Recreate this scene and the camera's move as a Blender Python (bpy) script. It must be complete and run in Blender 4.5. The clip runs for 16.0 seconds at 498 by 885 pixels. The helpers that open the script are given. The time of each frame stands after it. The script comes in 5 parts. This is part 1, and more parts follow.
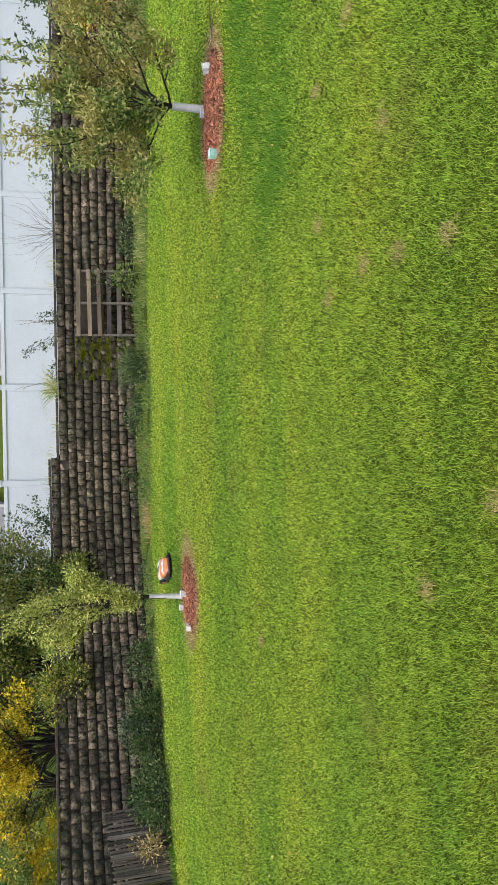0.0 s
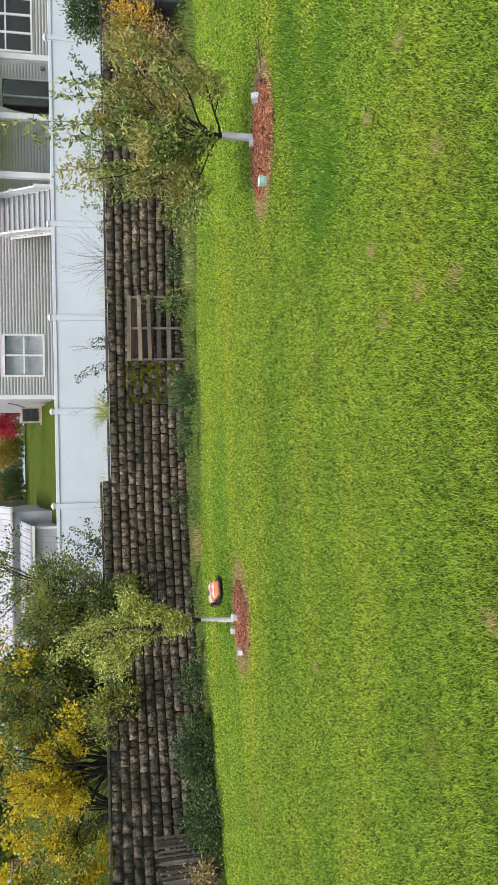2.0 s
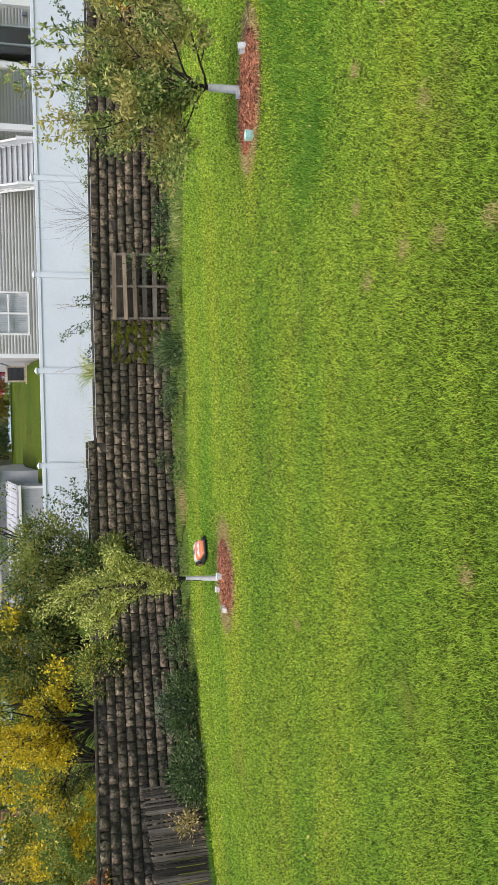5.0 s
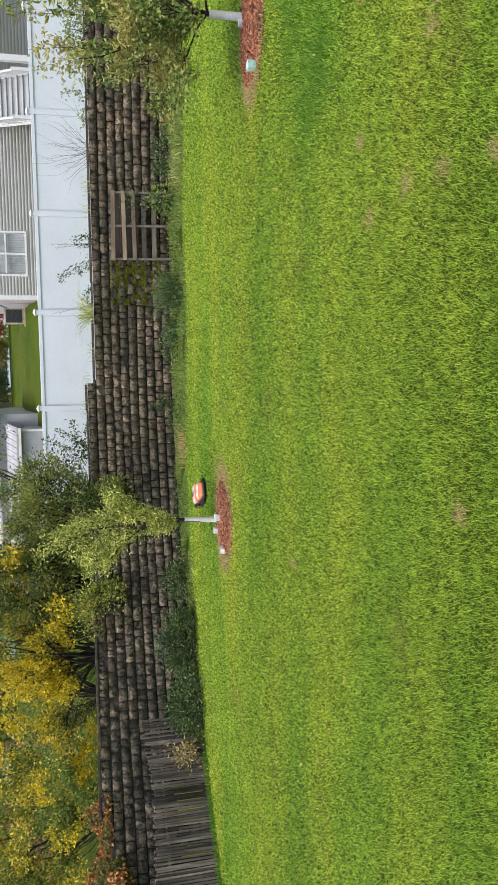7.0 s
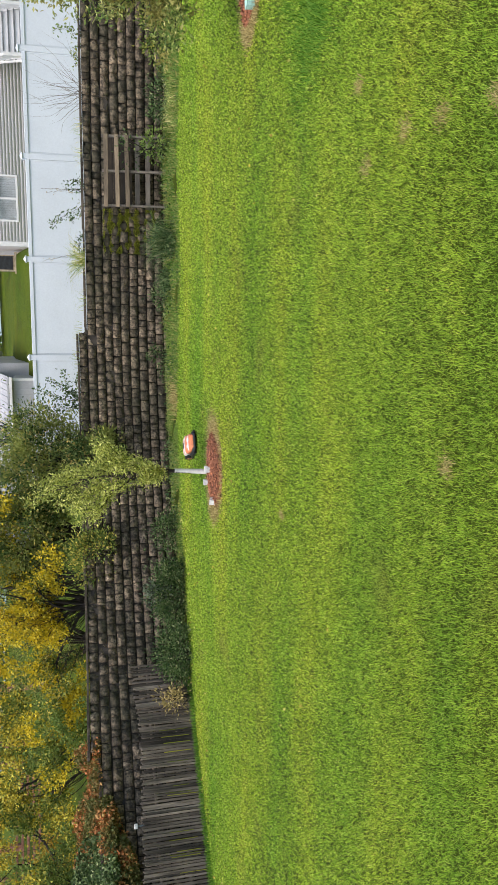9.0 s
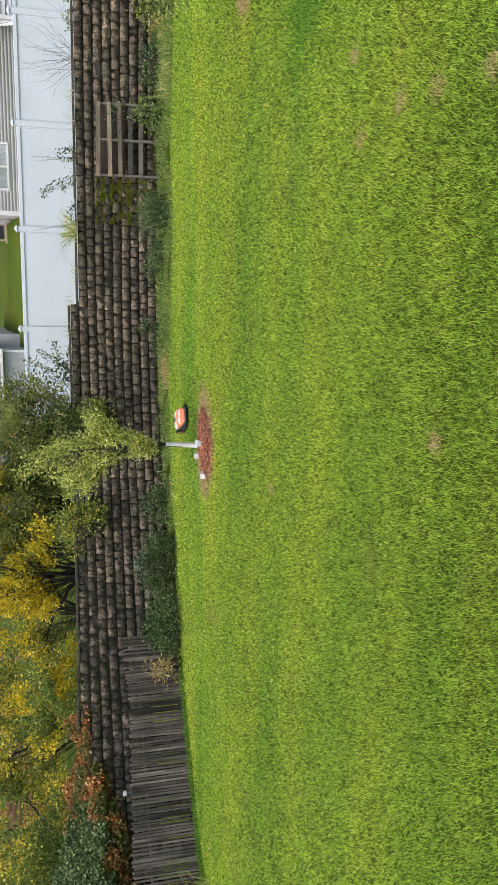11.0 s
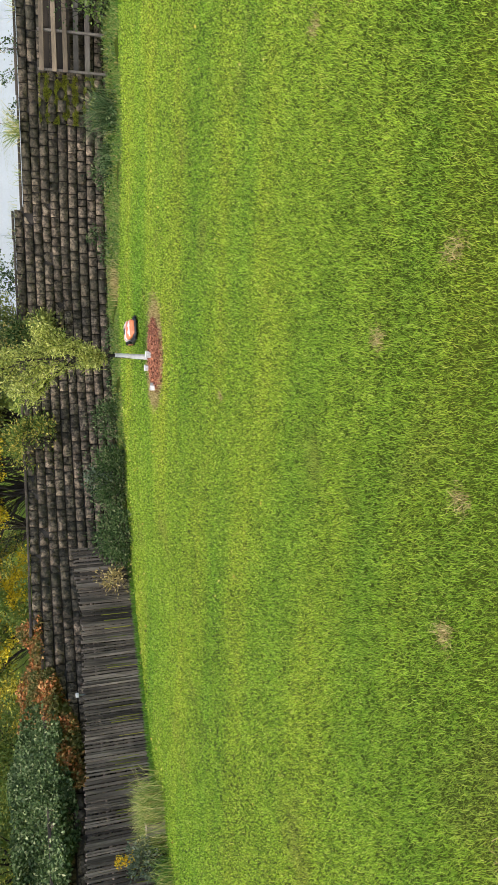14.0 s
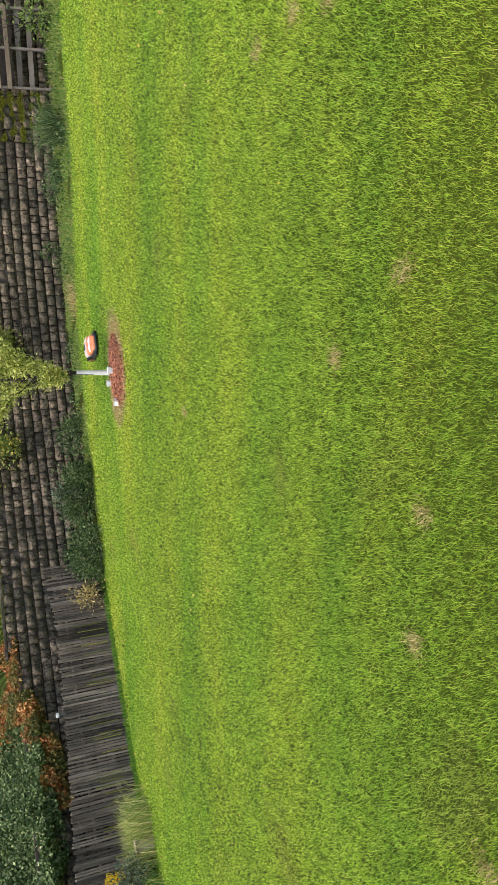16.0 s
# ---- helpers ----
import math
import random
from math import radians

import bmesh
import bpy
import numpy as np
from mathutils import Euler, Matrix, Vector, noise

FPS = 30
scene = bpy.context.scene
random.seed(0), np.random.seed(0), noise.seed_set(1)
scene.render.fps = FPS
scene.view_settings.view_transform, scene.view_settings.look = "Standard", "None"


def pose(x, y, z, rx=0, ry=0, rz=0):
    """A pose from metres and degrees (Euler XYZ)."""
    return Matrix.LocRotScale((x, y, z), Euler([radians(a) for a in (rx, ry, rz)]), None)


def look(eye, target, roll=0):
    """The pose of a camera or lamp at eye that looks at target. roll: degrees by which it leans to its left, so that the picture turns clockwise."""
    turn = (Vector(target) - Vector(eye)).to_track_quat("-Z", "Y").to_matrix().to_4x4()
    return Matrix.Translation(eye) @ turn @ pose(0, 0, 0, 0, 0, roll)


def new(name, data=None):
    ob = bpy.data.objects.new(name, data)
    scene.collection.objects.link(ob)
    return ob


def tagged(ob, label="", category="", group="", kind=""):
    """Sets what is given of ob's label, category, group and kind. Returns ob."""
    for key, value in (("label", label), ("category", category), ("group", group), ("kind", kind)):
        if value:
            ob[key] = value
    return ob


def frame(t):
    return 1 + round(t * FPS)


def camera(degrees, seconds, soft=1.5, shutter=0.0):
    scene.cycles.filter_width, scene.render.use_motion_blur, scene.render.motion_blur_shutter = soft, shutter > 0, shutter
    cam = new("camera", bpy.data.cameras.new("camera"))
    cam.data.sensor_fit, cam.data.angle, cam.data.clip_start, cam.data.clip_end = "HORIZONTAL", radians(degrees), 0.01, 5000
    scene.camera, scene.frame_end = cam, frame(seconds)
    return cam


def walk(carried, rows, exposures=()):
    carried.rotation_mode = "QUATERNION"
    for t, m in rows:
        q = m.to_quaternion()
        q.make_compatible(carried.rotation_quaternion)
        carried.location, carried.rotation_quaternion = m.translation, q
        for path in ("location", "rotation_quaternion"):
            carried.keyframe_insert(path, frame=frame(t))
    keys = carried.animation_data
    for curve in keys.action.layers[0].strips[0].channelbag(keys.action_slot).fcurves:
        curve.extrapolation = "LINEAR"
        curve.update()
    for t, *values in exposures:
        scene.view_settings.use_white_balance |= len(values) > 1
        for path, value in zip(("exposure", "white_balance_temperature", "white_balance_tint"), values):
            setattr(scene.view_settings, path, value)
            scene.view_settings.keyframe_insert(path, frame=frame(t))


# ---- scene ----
cam = camera(38.0, 16.0, soft=0.75)
PATH = [
    (0, pose(-0.031, -0.005, 1.558, -4.10, 75.10, -93.32)),
    (0.5, pose(0.017, -0.033, 1.536, -3.64, 75.41, -96.74)),
    (1, pose(0.059, -0.016, 1.562, -3.59, 76.91, -98.91)),
    (1.5, pose(0.011, -0.003, 1.610, -3.71, 78.23, -96.60)),
    (2, pose(-0.000, 0.003, 1.606, -5.57, 78.73, -96.50)),
    (2.5, pose(0.003, 0.002, 1.603, -7.15, 79.08, -97.39)),
    (3, pose(0.000, 0.000, 1.600, -8.20, 79.20, -98.34)),
    (3.5, pose(0.004, 0.004, 1.593, -8.65, 78.99, -98.66)),
    (4, pose(0.004, 0.003, 1.588, -7.84, 78.47, -97.43)),
    (4.5, pose(0.001, 0.001, 1.580, -6.98, 78.02, -95.73)),
    (5, pose(-0.010, -0.002, 1.577, -6.34, 77.79, -94.15)),
    (7.5, pose(-0.059, -0.022, 1.567, -8.51, 77.70, -91.03)),
    (8, pose(-0.065, -0.025, 1.558, -8.51, 77.42, -90.13)),
    (8.5, pose(-0.071, -0.032, 1.559, -7.52, 77.31, -88.15)),
    (9, pose(-0.076, -0.026, 1.558, -6.14, 77.36, -85.92)),
    (11.5, pose(-0.082, -0.052, 1.547, -6.10, 76.03, -83.01)),
    (12, pose(-0.100, -0.070, 1.531, -7.12, 74.80, -83.07)),
    (12.5, pose(-0.141, -0.074, 1.522, -7.50, 73.88, -82.12)),
    (13, pose(-0.176, -0.084, 1.522, -7.06, 73.27, -80.46)),
    (13.5, pose(-0.196, -0.105, 1.527, -6.49, 72.99, -78.76)),
    (14, pose(-0.191, -0.124, 1.539, -7.33, 73.09, -78.79)),
    (14.5, pose(-0.173, -0.141, 1.548, -8.64, 73.32, -80.04)),
    (15, pose(-0.143, -0.148, 1.551, -10.32, 73.22, -80.85)),
    (15.5, pose(-0.116, -0.150, 1.549, -13.01, 72.33, -82.72)),
    (16, pose(-0.084, -0.147, 1.539, -15.22, 69.92, -87.24)),
]
walk(cam, PATH, exposures=[(0, 0.75), (5, 0.75), (7.5, 0.78), (13, 0.8), (13.5, 0.83), (14.5, 1.0), (16, 0.97)])

# ---- light ----
SUN_EL, SUN_AZ = radians(68), radians(205)
world = bpy.data.worlds.new("overcast_sky")
scene.world = world
world.use_nodes = True
wn = world.node_tree
sky = wn.nodes.new("ShaderNodeTexSky")
sky.sky_type = "NISHITA"
sky.sun_disc = False
sky.sun_elevation, sky.sun_rotation = SUN_EL, SUN_AZ
sky.air_density, sky.dust_density, sky.ozone_density = 1.0, 3.5, 1.0
wn.links.new(sky.outputs[0], wn.nodes["Background"].inputs[0])
wn.nodes["Background"].inputs[1].default_value = 0.13
sun = new("sun", bpy.data.lights.new("sun", "SUN"))
sun.data.energy, sun.data.angle, sun.data.color = 1.5, radians(30), (1.0, 0.95, 0.88)
sun.matrix_world = look((math.sin(SUN_AZ) * 30, math.cos(SUN_AZ) * 30, 74), (0, 0, 0))


# ---- materials ----
def nodes_of(name):
    m = bpy.data.materials.new(name)
    m.use_nodes = True
    return m, m.node_tree.nodes, m.node_tree.links, m.node_tree.nodes["Principled BSDF"]


def noise_at(nt, scale, detail=4.0, stretch=(1, 1, 1)):
    n, l = nt
    geo = n.new("ShaderNodeNewGeometry")
    mp = n.new("ShaderNodeMapping")
    mp.inputs["Scale"].default_value = stretch
    tex = n.new("ShaderNodeTexNoise")
    tex.inputs["Scale"].default_value, tex.inputs["Detail"].default_value = scale, detail
    l.new(geo.outputs["Position"], mp.inputs[0])
    l.new(mp.outputs[0], tex.inputs["Vector"])
    return tex.outputs["Fac"]


def ramp(nt, fac, stops):
    n, l = nt
    r = n.new("ShaderNodeValToRGB")
    e = r.color_ramp.elements
    while len(e) < len(stops):
        e.new(0.5)
    for k, (p, c) in enumerate(stops):
        e[k].position, e[k].color = p, (*c, 1)
    l.new(fac, r.inputs[0])
    return r.outputs[0]


def blend(nt, a, b, fac, mode="MIX"):
    n, l = nt
    x = n.new("ShaderNodeMix")
    x.data_type, x.blend_type = "RGBA", mode
    for sock, v in ((x.inputs[6], a), (x.inputs[7], b), (x.inputs[0], fac)):
        if isinstance(v, tuple):
            sock.default_value = (*v, 1)
        elif isinstance(v, (int, float)):
            sock.default_value = v
        else:
            l.new(v, sock)
    return x.outputs[2]


def any_random(nt):
    """Differs from object to object and from island to island."""
    n, l = nt
    a, b = n.new("ShaderNodeObjectInfo"), n.new("ShaderNodeNewGeometry")
    s, fr = n.new("ShaderNodeMath"), n.new("ShaderNodeMath")
    s.operation, fr.operation = "ADD", "FRACT"
    l.new(a.outputs["Random"], s.inputs[0])
    l.new(b.outputs["Random Per Island"], s.inputs[1])
    l.new(s.outputs[0], fr.inputs[0])
    return fr.outputs[0]


def bump(nt, bsdf, fac, strength, distance):
    n, l = nt
    b = n.new("ShaderNodeBump")
    b.inputs["Strength"].default_value, b.inputs["Distance"].default_value = strength, distance
    l.new(fac, b.inputs["Height"])
    l.new(b.outputs[0], bsdf.inputs["Normal"])


def surface(name, light, dark, scale, rough=0.8, metal=0.0, fine=60.0, vary=0.0, relief=0.3, depth=0.004, stretch=(1, 1, 1), wide=1.5, clean=0.0):
    """A mottled surface: two colours by noise, finer grain, a tint from piece to piece, and relief."""
    m, n, l, p = nodes_of(name)
    nt = (n, l)
    big = noise_at(nt, scale, 5, stretch)
    small = noise_at(nt, fine, 4, stretch)
    c = ramp(nt, big, [(0.33, dark), (0.66, light)])
    k = 1 - clean
    g = ramp(nt, small, [(0.3, (1 - 0.28 * k,) * 3), (0.7, (1 + 0.18 * k,) * 3)])
    c = blend(nt, c, g, 1.0, "MULTIPLY")
    stain = ramp(nt, noise_at(nt, wide, 3), [(0.35, (1 - 0.2 * k,) * 3), (0.65, (1 + 0.1 * k,) * 3)])
    c = blend(nt, c, stain, 1.0, "MULTIPLY")
    if vary:
        t = ramp(nt, any_random(nt), [(0.0, (1 - vary,) * 3), (1.0, (1 + vary,) * 3)])
        c = blend(nt, c, t, 1.0, "MULTIPLY")
    l.new(c, p.inputs["Base Color"])
    p.inputs["Roughness"].default_value, p.inputs["Metallic"].default_value = rough, metal
    if relief:
        bump(nt, p, small, relief, depth)
    return m


def leafy(name, stops, patch=None, rough=0.6, through_leaf=0.3, wide=0.6, gain=1.65):
    """Leaves: each takes its own colour from the stops, the crown drifts towards patch in places, and light comes through."""
    m, n, l, p = nodes_of(name)
    nt = (n, l)
    lift = lambda v: tuple(min(0.85, q * gain) for q in v)
    c = ramp(nt, any_random(nt), [(p0, lift(v)) for p0, v in stops])
    if patch:
        c = blend(nt, c, lift(patch), ramp(nt, noise_at(nt, wide, 3), [(0.44, (0, 0, 0)), (0.58, (0.85,) * 3)]))
    l.new(c, p.inputs["Base Color"])
    p.inputs["Roughness"].default_value = rough
    p.inputs["Specular IOR Level"].default_value = 0.22
    tr, mx = n.new("ShaderNodeBsdfTranslucent"), n.new("ShaderNodeMixShader")
    l.new(c, tr.inputs[0])
    mx.inputs[0].default_value = through_leaf
    l.new(p.outputs[0], mx.inputs[1])
    l.new(tr.outputs[0], mx.inputs[2])
    l.new(mx.outputs[0], n["Material Output"].inputs[0])
    return m


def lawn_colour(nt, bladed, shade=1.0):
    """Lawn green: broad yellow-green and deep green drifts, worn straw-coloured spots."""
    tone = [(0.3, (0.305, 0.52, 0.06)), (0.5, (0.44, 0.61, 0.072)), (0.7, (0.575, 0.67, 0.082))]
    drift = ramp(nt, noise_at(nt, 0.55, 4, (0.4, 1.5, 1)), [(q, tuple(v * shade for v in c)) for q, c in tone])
    clump = ramp(nt, noise_at(nt, 2.6, 4), [(0.3, (0.88, 0.9, 0.88)), (0.7, (1.1, 1.07, 1.06))])
    c = blend(nt, drift, clump, 1.0, "MULTIPLY")
    tuft_tone = ramp(nt, noise_at(nt, 15, 3), [(0.35, (0.9, 0.92, 0.9)), (0.65, (1.08, 1.06, 1.08))])
    c = blend(nt, c, tuft_tone, 1.0, "MULTIPLY")
    if bladed:
        each = ramp(nt, any_random(nt), [(0.0, (0.3, 0.4, 0.32)), (0.4, (0.82, 0.9, 0.82)), (0.8, (1.18, 1.14, 1.1)), (0.95, (1.4, 1.2, 1.6)), (1.0, (1.7, 1.35, 2.8))])
        c = blend(nt, c, each, 1.0, "MULTIPLY")
    worn = ramp(nt, noise_at(nt, 1.05, 3), [(0.6, (0, 0, 0)), (0.76, (0.5,) * 3)])
    return blend(nt, c, (0.34 * shade, 0.29 * shade, 0.09 * shade), worn)


def lawn_material(name, bladed, shade=1.0):
    m, n, l, p = nodes_of(name)
    nt = (n, l)
    c = lawn_colour(nt, bladed, shade)
    if not bladed:
        c = blend(nt, c, ramp(nt, noise_at(nt, 90, 4), [(0.35, (0.5, 0.56, 0.5)), (0.65, (1.2, 1.2, 1.15))]), 1.0, "MULTIPLY")
        bump(nt, p, noise_at(nt, 120, 3), 0.6, 0.02)
    l.new(c, p.inputs["Base Color"])
    p.inputs["Roughness"].default_value = 0.6
    p.inputs["Specular IOR Level"].default_value = 0.2 if bladed else 0.03
    if bladed:
        tr, mx = n.new("ShaderNodeBsdfTranslucent"), n.new("ShaderNodeMixShader")
        l.new(c, tr.inputs[0])
        mx.inputs[0].default_value = 0.45
        l.new(p.outputs[0], mx.inputs[1])
        l.new(tr.outputs[0], mx.inputs[2])
        l.new(mx.outputs[0], n["Material Output"].inputs[0])
    return m


def block_stone():
    """Split concrete: tan-grey faces, dark pitting, and broad black-green weathering."""
    m = surface("split_face_block", (0.36, 0.275, 0.185), (0.1, 0.074, 0.05), 13, 0.93, 0, 45, 0.4, 1.0, 0.02, wide=1.6)
    n, l = m.node_tree.nodes, m.node_tree.links
    nt, p = (n, l), n["Principled BSDF"]
    c = p.inputs["Base Color"].links[0].from_socket
    pits = ramp(nt, noise_at(nt, 24, 6), [(0.46, (0, 0, 0)), (0.6, (0.8,) * 3)])
    c = blend(nt, c, (0.045, 0.038, 0.03), pits)
    grime = ramp(nt, noise_at(nt, 0.9, 5, (1, 1, 1.6)), [(0.46, (0, 0, 0)), (0.64, (0.62,) * 3)])
    l.new(blend(nt, c, (0.05, 0.05, 0.03), grime), p.inputs["Base Color"])
    return m


# lawn green cut to 0.13, painting in the shade between the blades
LAWN = lawn_material("lawn_ground_gap_shade", False, 0.13)
BLADES = lawn_material("lawn_blades", True)
HILL = lawn_material("rough_hill_grass", False, 0.19)
BLOCK = block_stone()
JOINT = surface("dark_joint_soil", (0.05, 0.042, 0.033), (0.02, 0.017, 0.014), 5, 0.95)
CAP = surface("weathered_cap", (0.13, 0.1, 0.075), (0.055, 0.045, 0.035), 6, 0.9, 0, 50, 0.25, 0.6)
VINYL = surface("white_vinyl", (0.74, 0.78, 0.84), (0.71, 0.75, 0.81), 1.2, 0.42, 0, 30, 0.0, 0.02, clean=0.85)
SIDING = surface("cream_siding", (0.9, 0.82, 0.84), (0.87, 0.79, 0.81), 1.0, 0.55, 0, 25, 0.0, 0.04, clean=0.75)
TRIM = surface("white_trim", (0.84, 0.83, 0.82), (0.8, 0.79, 0.78), 2, 0.5, 0, 30, 0.0, 0.03, clean=0.8)
SHEDMAT = surface("pale_shed_metal", (0.5, 0.5, 0.52), (0.43, 0.43, 0.45), 1.5, 0.45, 0, 20, 0.05, 0.05, clean=0.7)
ROOF = surface("grey_shingle", (0.16, 0.15, 0.15), (0.09, 0.085, 0.085), 3, 0.9, 0, 40, 0.1, 0.5)
BOARD = surface("weathered_fence_wood", (0.24, 0.195, 0.155), (0.055, 0.043, 0.034), 9, 0.85, 0, 70, 0.6, 0.6, 0.004, (1, 1, 0.12))
PALLET = surface("pallet_wood", (0.33, 0.25, 0.165), (0.15, 0.115, 0.08), 6, 0.85, 0, 60, 0.25, 0.5, 0.003, (0.15, 1, 1))
GREYPALLET = surface("greyed_pallet_wood", (0.24, 0.21, 0.17), (0.12, 0.1, 0.085), 6, 0.88, 0, 60, 0.25, 0.5, 0.003, (0.15, 1, 1))
# wood darkened to carry the shade between the pallet slats
GAPSHADE = surface("gap_shade_wood", (0.06, 0.045, 0.034), (0.02, 0.015, 0.012), 6, 0.85, 0, 60, 0.25, 0.4, 0.003, (0.15, 1, 1))
BARK = surface("dark_bark", (0.05, 0.038, 0.03), (0.015, 0.012, 0.01), 14, 0.9, 0, 60, 0.0, 0.8, 0.006, (1, 1, 0.3))
TWIG = surface("dry_twig", (0.2, 0.15, 0.11), (0.1, 0.075, 0.055), 14, 0.9)
GUARD = surface("white_tree_guard", (0.82, 0.82, 0.79), (0.72, 0.72, 0.69), 12, 0.5, 0, 60, 0, 0.1, clean=0.6)
MULCH = surface("red_mulch", (0.5, 0.2, 0.1), (0.15, 0.052, 0.03), 26, 0.9, 0, 80, 0.55, 0.5)
SOIL = surface("mulch_soil", (0.06, 0.028, 0.018), (0.025, 0.014, 0.01), 18, 0.95)
STRAW = surface("straw_thatch", (0.42, 0.34, 0.15), (0.25, 0.2, 0.08), 25, 0.9, 0, 80, 0.3)
PLASTIC = surface("clouded_plastic", (0.72, 0.74, 0.72), (0.6, 0.62, 0.6), 9, 0.4, 0, 40, 0, 0.05)
MINT = surface("mint_plastic", (0.5, 0.78, 0.7), (0.42, 0.7, 0.62), 9, 0.4, 0, 40, 0, 0.05)
ORANGE = surface("orange_shell", (0.82, 0.25, 0.1), (0.74, 0.21, 0.08), 8, 0.35, 0, 40, 0, 0.03)
BLACK = surface("black_plastic", (0.03, 0.03, 0.032), (0.018, 0.018, 0.02), 10, 0.5, 0, 60, 0, 0.1)
RUBBER = surface("tyre_rubber", (0.022, 0.022, 0.022), (0.014, 0.014, 0.014), 10, 0.8, 0, 60, 0, 0.2)
WHITEPL = surface("white_plastic", (0.8, 0.8, 0.79), (0.74, 0.74, 0.73), 10, 0.4, 0, 40, 0, 0.03)
BIN = surface("charcoal_bin", (0.075, 0.085, 0.095), (0.045, 0.052, 0.06), 5, 0.6, 0, 40, 0, 0.1)
STONE = surface("beige_stone", (0.6, 0.5, 0.36), (0.38, 0.32, 0.23), 12, 0.9, 0, 60, 0.1, 0.5)
REDWOOD = surface("red_stained_timber", (0.5, 0.24, 0.16), (0.36, 0.16, 0.11), 8, 0.8, 0, 60, 0.15, 0.3)
CLOTH = surface("sheer_curtain", (0.72, 0.7, 0.66), (0.6, 0.58, 0.54), 6, 0.9, 0, 40, 0, 0.1)
# near-black colour stands in for the darkness of unlit rooms
INSIDE = surface("unlit_room_black", (0.025, 0.022, 0.02), (0.015, 0.013, 0.012), 2, 0.9)
BLIND = surface("pleated_blind", (0.6, 0.62, 0.64), (0.5, 0.52, 0.54), 3, 0.8, 0, 30, 0, 0.05)
METALGREY = surface("grey_metal", (0.3, 0.31, 0.32), (0.2, 0.21, 0.22), 6, 0.5, 0.6, 40, 0, 0.1)
gm, gn, gl, gp = nodes_of("window_glass")
gp.inputs["Base Color"].default_value = (0.9, 0.93, 0.95, 1)
gp.inputs["Roughness"].default_value = 0.03
gp.inputs["Specular IOR Level"].default_value = 0.25
gp.inputs["Transmission Weight"].default_value = 1.0
GLASS = gm

APPLE = leafy("apple_leaf", [(0.0, (0.04, 0.07, 0.02)), (0.4, (0.14, 0.21, 0.05)), (0.75, (0.3, 0.34, 0.1)), (1.0, (0.5, 0.46, 0.2))], (0.3, 0.26, 0.08), wide=2.4, gain=1.45)
WILLOWY = leafy("pale_green_leaf", [(0.0, (0.1, 0.15, 0.03)), (0.5, (0.42, 0.44, 0.1)), (1.0, (0.62, 0.62, 0.22))], gain=1.35)
DARKLEAF = leafy("dark_shrub_leaf", [(0.0, (0.02, 0.042, 0.014)), (0.45, (0.07, 0.12, 0.036)), (0.8, (0.17, 0.23, 0.08)), (1.0, (0.55, 0.4, 0.13))], (0.26, 0.28, 0.07), wide=2.0, gain=1.35)
LIMELEAF = leafy("lime_leaf", [(0.0, (0.04, 0.07, 0.018)), (0.4, (0.14, 0.2, 0.05)), (0.75, (0.3, 0.3, 0.06)), (1.0, (0.55, 0.42, 0.1))], gain=1.5)
IVY = leafy("ivy_leaf", [(0.0, (0.02, 0.035, 0.014)), (0.45, (0.05, 0.08, 0.028)), (0.85, (0.11, 0.15, 0.06)), (1.0, (0.26, 0.28, 0.15))], rough=0.5, gain=2.2)
RUSTLEAF = leafy("rust_creeper_leaf", [(0.0, (0.06, 0.06, 0.02)), (0.3, (0.22, 0.11, 0.03)), (0.65, (0.46, 0.17, 0.07)), (0.85, (0.5, 0.3, 0.12)), (1.0, (0.14, 0.17, 0.05))], (0.07, 0.1, 0.03), wide=2.2, gain=1.55)
YELLOWLEAF = leafy("yellow_leaf", [(0.0, (0.2, 0.2, 0.03)), (0.25, (0.44, 0.36, 0.03)), (0.7, (0.6, 0.46, 0.025)), (1.0, (0.62, 0.5, 0.06))], gain=1.4)
OLIVELEAF = leafy("olive_leaf", [(0.0, (0.04, 0.07, 0.016)), (0.5, (0.12, 0.17, 0.035)), (1.0, (0.32, 0.3, 0.06))], (0.14, 0.2, 0.05), wide=0.9, gain=1.5)
AMBERLEAF = leafy("amber_leaf", [(0.0, (0.2, 0.12, 0.02)), (0.5, (0.48, 0.27, 0.03)), (1.0, (0.66, 0.4, 0.06))], (0.2, 0.2, 0.04), wide=0.5)
GOLDLEAF = leafy("gold_leaf", [(0.0, (0.06, 0.08, 0.015)), (0.4, (0.26, 0.23, 0.035)), (0.75, (0.55, 0.36, 0.04)), (1.0, (0.66, 0.46, 0.1))], gain=1.8)
REDLEAF = leafy("crimson_leaf", [(0.0, (0.2, 0.015, 0.03)), (0.6, (0.46, 0.03, 0.06)), (1.0, (0.6, 0.09, 0.11))])
GARDENLEAF = leafy("garden_leaf", [(0.0, (0.02, 0.045, 0.016)), (0.5, (0.065, 0.115, 0.035)), (0.9, (0.15, 0.21, 0.08)), (1.0, (0.34, 0.34, 0.18))], gain=1.2)
GREYLEAF = leafy("grey_green_leaf", [(0.0, (0.05, 0.075, 0.045)), (1.0, (0.2, 0.24, 0.16))], gain=1.2)
WEED = leafy("weed_blade", [(0.0, (0.04, 0.1, 0.02)), (0.6, (0.15, 0.26, 0.045)), (0.85, (0.3, 0.32, 0.09)), (1.0, (0.46, 0.34, 0.14))], gain=1.35)
BLOND = leafy("green_blond_blade", [(0.0, (0.1, 0.16, 0.035)), (0.5, (0.22, 0.28, 0.07)), (0.75, (0.4, 0.36, 0.14)), (1.0, (0.55, 0.46, 0.22))])
